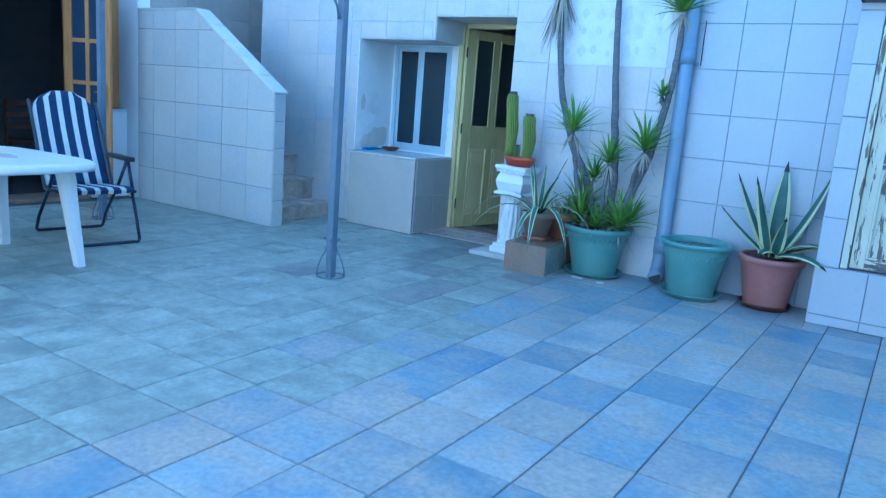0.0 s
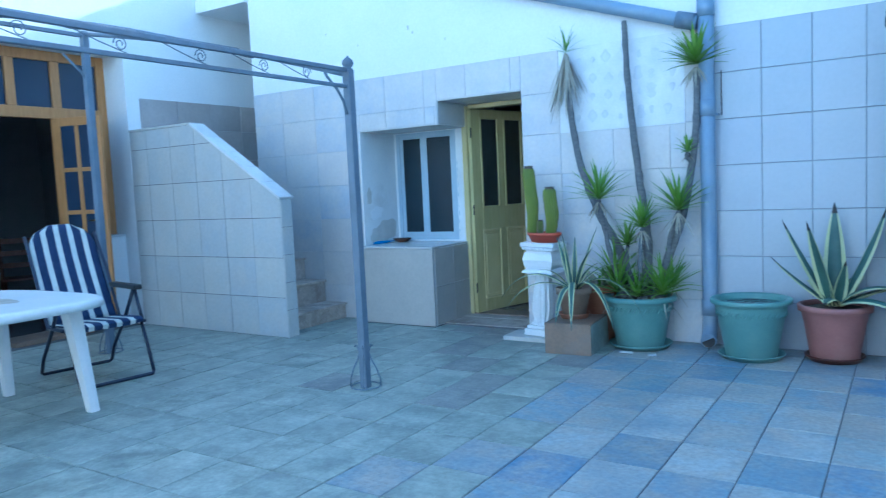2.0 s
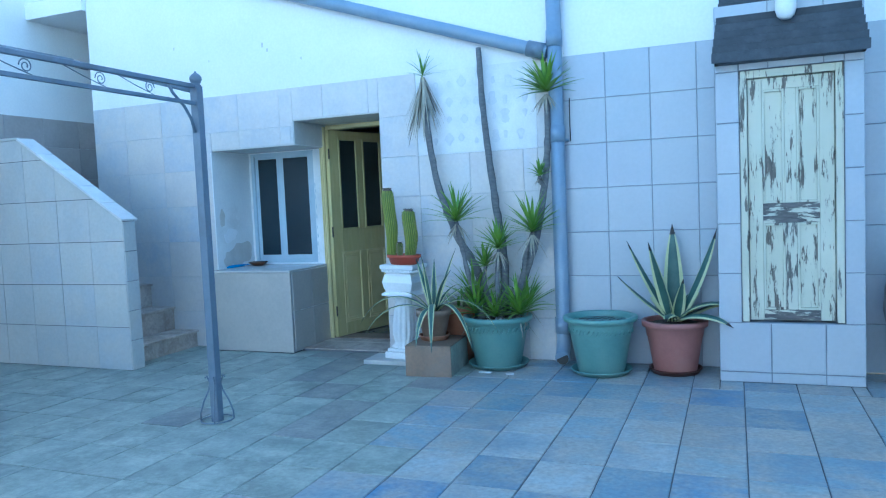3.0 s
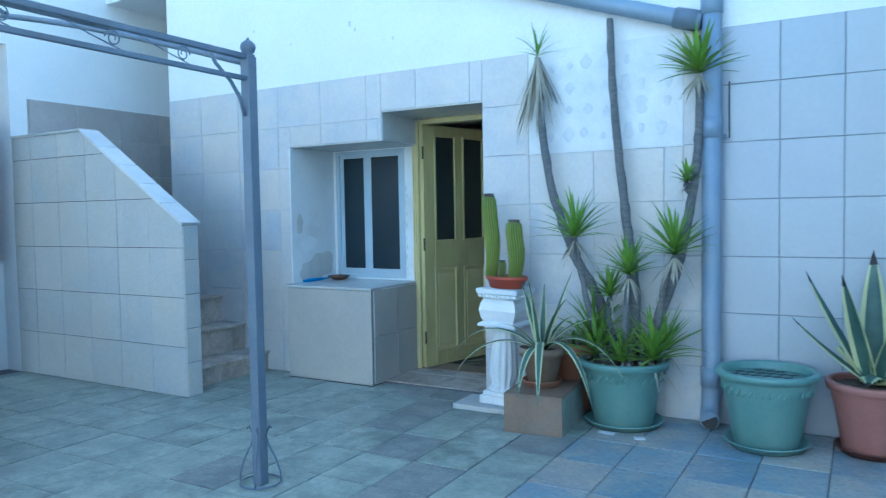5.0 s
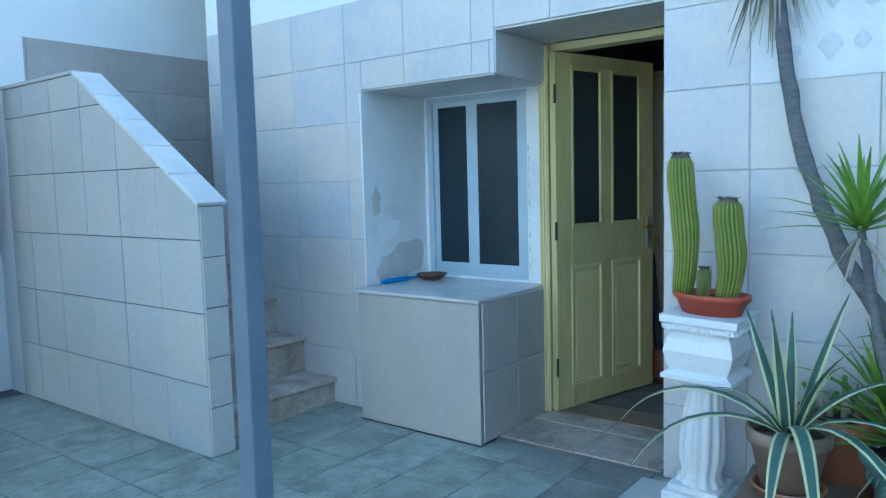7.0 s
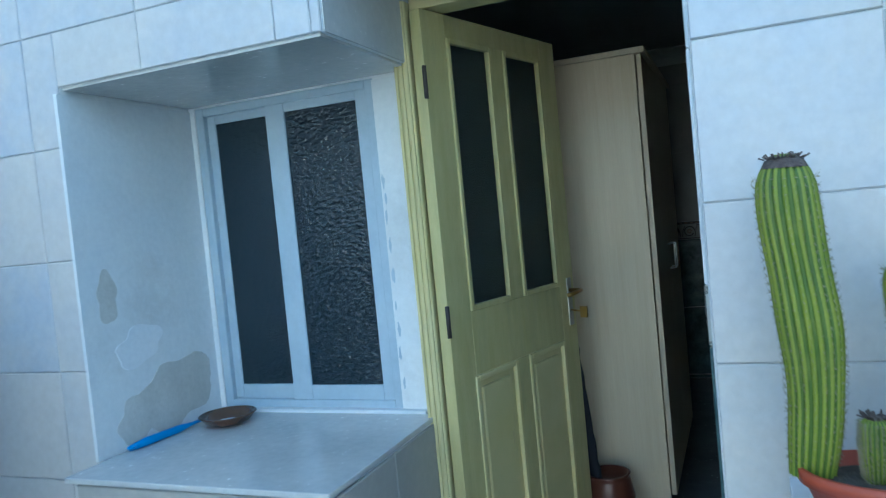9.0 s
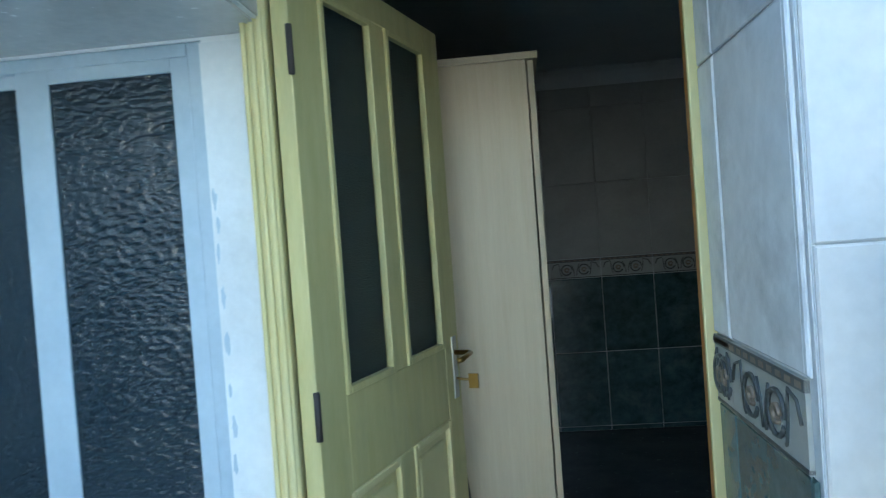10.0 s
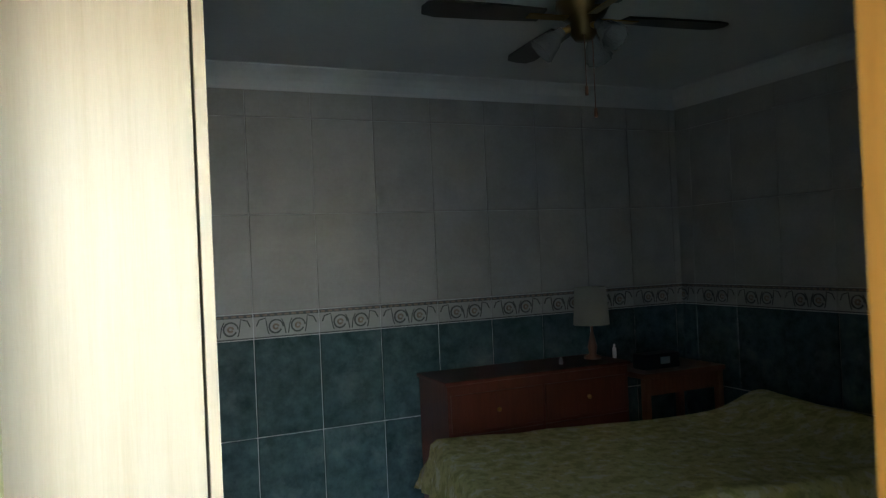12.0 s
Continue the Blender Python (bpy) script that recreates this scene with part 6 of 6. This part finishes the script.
def dim_chair():
    c = thing("dining_chair", "dark wooden dining chair deep in the dim room", "chair", pose(-9.3, 4.9, 0, 0, 0, 60))
    part("seat", boxes((-0.21, -0.2, 0.43, 0.21, 0.21, 0.46), bev=0.01), BROWN_WOOD, c)
    for sx in (-1, 1):
        part("leg", tube(bmesh.new(), [(sx * 0.18, 0.17, 0), (sx * 0.18, 0.17, 0.43)], 0.02, 8), BROWN_WOOD, c)
        part("back_post", tube(bmesh.new(), [(sx * 0.19, -0.22, 0), (sx * 0.18, -0.18, 0.45), (sx * 0.18, -0.24, 0.95)], 0.02, 8), BROWN_WOOD, c)
    for z in (0.62, 0.76, 0.9):
        part("back_slat", boxes((-0.18, -0.235, z - 0.03, 0.18, -0.215, z + 0.03), bev=0.005), BROWN_WOOD, c)


dim_chair()

# ---- tiles, piece by piece ----
DOOR_HOLES = [(-4.98, 0.0, -4.10, 1.87), (-4.10, 0.0, -3.21, 1.87), (-4.07, 1.8, -3.21, 2.085)]
tiling(wall_north, north_face, (-6.42, 0.0, -1.67, 2.372), (0.45, 0.3385), (-2.857, 0.001), DOOR_HOLES + [(-2.86, 1.69, -1.84, 2.41)], mat=WALL_TILE, gap=0.002, uneven=0.0008)
tiling(wall_north, north_face, (-1.668, 0.0, -0.525, 2.372), (0.327, 0.3385), (-1.303, 0.001), mat=SQUARE_TILE, gap=0.004)
tiling(wall_north, north_face, (0.365, 0.0, 2.3, 2.372), (0.327, 0.3385), (0.365, 0.001), mat=SQUARE_TILE, gap=0.004)
tiling(wall_north, Matrix(((0, 0, 1, -4.10), (1, 0, 0, 0), (0, 1, 0, 0), (0, 0, 0, 1))), (5.925, 0.012, 6.55, 0.726), (0.33, 0.36), (5.92, 0.012), mat=STAND_TILE)
tiling(stand, Matrix(((1, 0, 0, 0), (0, 0, -1, 5.912), (0, 1, 0, 0), (0, 0, 0, 1))), (-4.93, 0.0, -4.10, 0.726), (0.9, 0.75), (-4.97, 0.0), mat=STAND_TILE)
par_face = Matrix(((1, 0, 0, 0), (0, 0, -1, PY0), (0, 1, 0, 0), (0, 0, 0, 1)))


def sloped_tiles():
    """Parapet tiles; the top ones are trimmed along the slope."""
    p = 0.362
    rng = random.Random(4)
    for i in range(6):
        for j in range(6):
            x0, x1 = -5.12 - p * (i + 1) + 0.002, -5.12 - p * i - 0.002
            x0 = max(x0, -7.198)
            z0, z1 = max(0.002, p * j + 0.003 - 0.0), p * (j + 1) - 0.003
            top = lambda x: min(2.0, 1.25 + max(0.0, -5.12 - x) * 0.6579) - 0.003
            if z0 > max(top(x0), top(x1)) - 0.01 or x1 - x0 < 0.02:
                continue
            zs0, zs1 = min(z1, top(x0)), min(z1, top(x1))
            poly = [(x0, z0), (x1, z0)] if zs1 > z0 else [(x0, z0), (-5.12 - (z0 + 0.003 - 1.25) / 0.6579, z0)]
            if zs1 > z0:
                poly.append((x1, zs1))
            xk = -5.12 - (z1 + 0.003 - 1.25) / 0.6579
            if zs1 < z1 <= top(x0) + 1e-6 and x0 < xk < x1:
                poly.append((xk, z1))
            elif zs1 < z1 and x0 < -6.26 < x1:
                poly.append((-6.26, zs0))
            if zs0 > z0:
                poly.append((x0, zs0))
            if len(poly) < 3:
                continue
            bm = bmesh.new()
            y0 = PY0 - 0.008 + rng.uniform(-0.0015, 0.0015)
            f = [bm.verts.new((x, y0, z)) for x, z in poly]
            g = [bm.verts.new((x, PY0, z)) for x, z in poly]
            bm.faces.new(f)
            for k in range(len(f)):
                bm.faces.new((f[k], f[(k + 1) % len(f)], g[(k + 1) % len(f)], g[k]))
            part("tile", bm, PARAPET_TILE, parapet)


sloped_tiles()
tiling(parapet, Matrix(((0, 0, 1, -5.12), (1, 0, 0, 0), (0, 1, 0, 0), (0, 0, 0, 1))), (PY0 - 0.008, 0.0, PY1, 1.255), (0.4, 0.25), (PY0 - 0.01, 0.0), mat=PARAPET_TILE)
west_face = Matrix(((0, 0, 1, -7.2), (1, 0, 0, 0), (0, 1, 0, 0), (0, 0, 0, 1)))
tiling(wall_west, west_face, (1.0, 0.0, 3.1, 2.43), (0.45, 0.34), (1.0, 0.02), mat=WALL_TILE, gap=0.003)
tiling(wall_west, west_face, (5.18, 1.29, 7.3, 2.36), (0.45, 0.34), (5.2, 0.02), mat=SHADED_BROWN_TILE, gap=0.002)
pier_face = Matrix(((1, 0, 0, 0), (0, 0, -1, PIL), (0, 1, 0, 0), (0, 0, 0, 1)))
tiling(wall_pier, pier_face, (PX0, 0.0, PX1, 2.5), (0.323, 0.333), (PX0, 0.07), [(BX0, BZ0, BX1, BZ1), (PX0, 0, PX1, 0.066)], mat=SQUARE_TILE, gap=0.005)
tiling(wall_pier, pier_face, (PX0, 0.0, PX1, 0.068), (0.323, 0.068), (PX0, 0.0), mat=SQUARE_TILE, gap=0.005, name="skirting_tile")
tiling(wall_pier, Matrix(((0, 0, -1, PX0 + 0.008), (-1, 0, 0, 0), (0, 1, 0, 0), (0, 0, 0, 1))), (-YB, 0.0, -PIL, 2.5), (0.323, 0.333), (-YB, 0.07), mat=SQUARE_TILE, gap=0.005)
tiling(wall_pier, Matrix(((0, 0, 1, PX1 - 0.008), (1, 0, 0, 0), (0, 1, 0, 0), (0, 0, 0, 1))), (PIL, 0.0, YB, 2.5), (0.323, 0.333), (PIL, 0.07), mat=SQUARE_TILE, gap=0.005)

# reveal of the bedroom door and the tiled bedroom
reveal = setting("wall_door_reveal", boxes((-3.2125, YB + 0.002, 0.012, -3.2105, 6.513, 2.075)), WHITE_GROUT, "marbled tile reveal with a scrolled border beside the door", "wall")
rev_m = Matrix(((0, 0, -1, -3.2125), (-1, 0, 0, 0), (0, 1, 0, 0), (0, 0, 0, 1)))
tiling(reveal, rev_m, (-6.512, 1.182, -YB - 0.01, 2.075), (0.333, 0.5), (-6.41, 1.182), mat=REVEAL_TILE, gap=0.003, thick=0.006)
tiling(reveal, rev_m, (-6.512, 0.012, -YB - 0.01, 1.05), (0.333, 0.5), (-6.41, 0.05), mat=GREEN_TILE, gap=0.003, thick=0.006)
BACK_M = Matrix(((1, 0, 0, 0), (0, 0, -1, RY1), (0, 1, 0, 0), (0, 0, 0, 1)))
SIDE_M = Matrix(((0, 0, -1, RX1), (-1, 0, 0, 0), (0, 1, 0, 0), (0, 0, 0, 1)))
for wall, m, area_u, first in ((room_north, BACK_M, (-4.6, RX1), -2.693), (room_east, SIDE_M, (-RY1, -7.6), -RY1 + 0.13)):
    tiling(wall, m, (area_u[0], 0.02, area_u[1], 1.05), (0.34, 0.5), (first, 0.05), mat=GREEN_TILE, gap=0.005)
    tiling(wall, m, (area_u[0], 1.182, area_u[1], RZ - 0.1), (0.34, 0.5), (first, 1.182), mat=DIMMED_ROOM_WALL, gap=0.0015)


def border_mesh(w, h):
    """A border tile: two scrolls between dark bands, in low relief."""
    bm = bmesh.new()

    def rect(u0, v0, u1, v1, z, idx):
        vs = [bm.verts.new(c) for c in ((u0, v0, z), (u1, v0, z), (u1, v1, z), (u0, v1, z))]
        lo = [bm.verts.new(c) for c in ((u0, v0, 0), (u1, v0, 0), (u1, v1, 0), (u0, v1, 0))]
        bm.faces.new(vs).material_index = idx
        for k in range(4):
            bm.faces.new((lo[k], lo[(k + 1) % 4], vs[(k + 1) % 4], vs[k])).material_index = idx
    rect(-w / 2, -h / 2, w / 2, h / 2, 0.007, 0)
    rect(-w / 2, h / 2 - 0.018, w / 2, h / 2 - 0.001, 0.0085, 1)
    rect(-w / 2, -h / 2 + 0.002, w / 2, -h / 2 + 0.008, 0.0085, 1)
    for k in range(9):
        u = -w / 2 + w * (k + 0.5) / 9
        rect(u - 0.011, h / 2 - 0.014, u + 0.011, h / 2 - 0.005, 0.0095, 2)
    for s in (-1, 1):
        for r, idx in ((0.038, 1), (0.014, 2)):
            pts = [(s * w * 0.17 + r * math.cos(a * 0.45) * (1 - 0.015 * a), r * math.sin(a * 0.45) * (1 - 0.015 * a) - 0.008, 0.0085) for a in range(14)]
            n0 = len(bm.faces)
            tube(bm, pts, 0.005 if idx == 1 else 0.006, 4)
            bm.faces.ensure_lookup_table()
            for f in bm.faces[n0:]:
                f.material_index = idx
        n0 = len(bm.faces)
        tube(bm, [(s * w * (0.17 + 0.1 + 0.05 * q), -0.045 + 0.085 * q * q, 0.008) for q in (0, 0.3, 0.6, 0.85, 1)] + [(s * w * 0.42, 0.03, 0.008), (s * w * 0.46, 0.0, 0.008)], 0.0035, 4)
        tube(bm, [(s * w * 0.02, -0.045, 0.008), (s * w * 0.04, 0.0, 0.008), (s * w * 0.08, 0.03, 0.008)], 0.0035, 4)
        bm.faces.ensure_lookup_table()
        for f in bm.faces[n0:]:
            f.material_index = 1
    return mesh_of("border_tile", bm, BORDER_TILE, BORDER_LINE, BORDER_BROWN)


BORDER = border_mesh(0.335, 0.128)
for wall, m, us, v in ((room_north, BACK_M, [-2.693 + 0.34 * k + 0.17 for k in range(-5, 8)], 1.115), (room_east, SIDE_M, [-RY1 + 0.13 + 0.34 * k + 0.17 for k in range(-1, 7)], 1.115), (reveal, rev_m, [-6.41 + 0.1665], 1.115)):
    for u in us:
        ob = new("border_tile", BORDER)
        ob.parent = wall
        ob.matrix_world = m @ Matrix.Translation((u, v, 0))


def part_border(w, u):
    me = border_mesh(w, 0.128)
    ob = new("border_tile", me)
    ob.parent = reveal
    ob.matrix_world = rev_m @ Matrix.Translation((u, 1.115, 0))


part_border(0.1, -6.462)

# ---- floor tiles ----
floor_yard = setting("floor", boxes((-7.2, -4.5, -0.0083, 2.3, YB, -0.006)), GROUT, "yard floor of mottled grey and blue stone tiles", "floor")


def yard_tile(cu, cv, rng):
    edge = -2.29 + (0.32 if rng.random() < 0.2 else 0) - (0.32 if rng.random() < 0.2 else 0)
    if cu > edge:
        return BLUE_FLOOR
    if cu > -4.2 and cv > 3.8 and rng.random() < 0.32:
        return DARK_FLOOR
    return GREY_FLOOR


FLOOR_M = Matrix(((1, 0, 0, 0), (0, 1, 0, 0), (0, 0, 1, -0.008), (0, 0, 0, 1)))
FLOOR_HOLES = [(-7.2, 5.04, -5.12, PY1), (-7.2, PY1, -5.30, YB), (-4.94, 5.9, -4.10, YB), (PX0, PIL, PX1, YB)]
tiling(floor_yard, FLOOR_M, (-4.85, 1.506, 0.27, YB), (0.32, 0.39), (-0.69, 4.626), FLOOR_HOLES, gap=0.006, choose=yard_tile)
tiling(floor_yard, Matrix(((1, 0, 0, 0), (0, 1, 0, 0), (0, 0, 1, 0.0125), (0, 0, 0, 1))), (-4.095, YB, -3.215, 6.55), (0.44, 0.34), (-4.1, YB), gap=0.005, mat=STEP_STONE)


def joined_tiles(name, area, mat, holes=()):
    """The rest of the yard's tiles, in one mesh."""
    vs, fs = [], []
    u0, v0, u1, v1 = area
    i = math.floor((u0 + 0.69) / 0.32)
    while -0.69 + i * 0.32 < u1 - 0.01:
        j = math.floor((v0 - 4.626) / 0.39)
        while 4.626 + j * 0.39 < v1 - 0.01:
            rects = [(max(u0, -0.69 + i * 0.32), max(v0, 4.626 + j * 0.39), min(u1, -0.37 + i * 0.32), min(v1, 5.016 + j * 0.39))]
            for hole in holes:
                rects = [q for r in rects for q in cut(r, hole)]
            for a, b, c, d in rects:
                a, b, c, d = a + 0.003, b + 0.003, c - 0.003, d - 0.003
                z = random.Random(i * 77 + j).uniform(-0.0012, 0.0012)
                n = len(vs)
                vs += [(a, b, -0.008), (c, b, -0.008), (c, d, -0.008), (a, d, -0.008), (a + 0.002, b + 0.002, z), (c - 0.002, b + 0.002, z), (c - 0.002, d - 0.002, z), (a + 0.002, d - 0.002, z)]
                fs += [(n + k, n + (k + 1) % 4, n + 4 + (k + 1) % 4, n + 4 + k) for k in range(4)] + [(n + 4, n + 5, n + 6, n + 7)]
            j += 1
        i += 1
    me = bpy.data.meshes.new(name)
    me.from_pydata(vs, [], fs)
    me.materials.append(mat)
    ob = new(name, me)
    ob.parent = floor_yard
    tagged(ob, kind="stuff")


joined_tiles("far_tiles", (-7.2, -4.5, -4.85, YB), GREY_FLOOR, FLOOR_HOLES)
joined_tiles("far_tiles", (-4.85, -4.5, -2.29, 1.506), GREY_FLOOR)
joined_tiles("far_tiles", (-2.29, -4.5, 0.27, 1.506), BLUE_FLOOR)
joined_tiles("far_tiles", (0.27, -4.5, 2.3, YB), BLUE_FLOOR, FLOOR_HOLES)
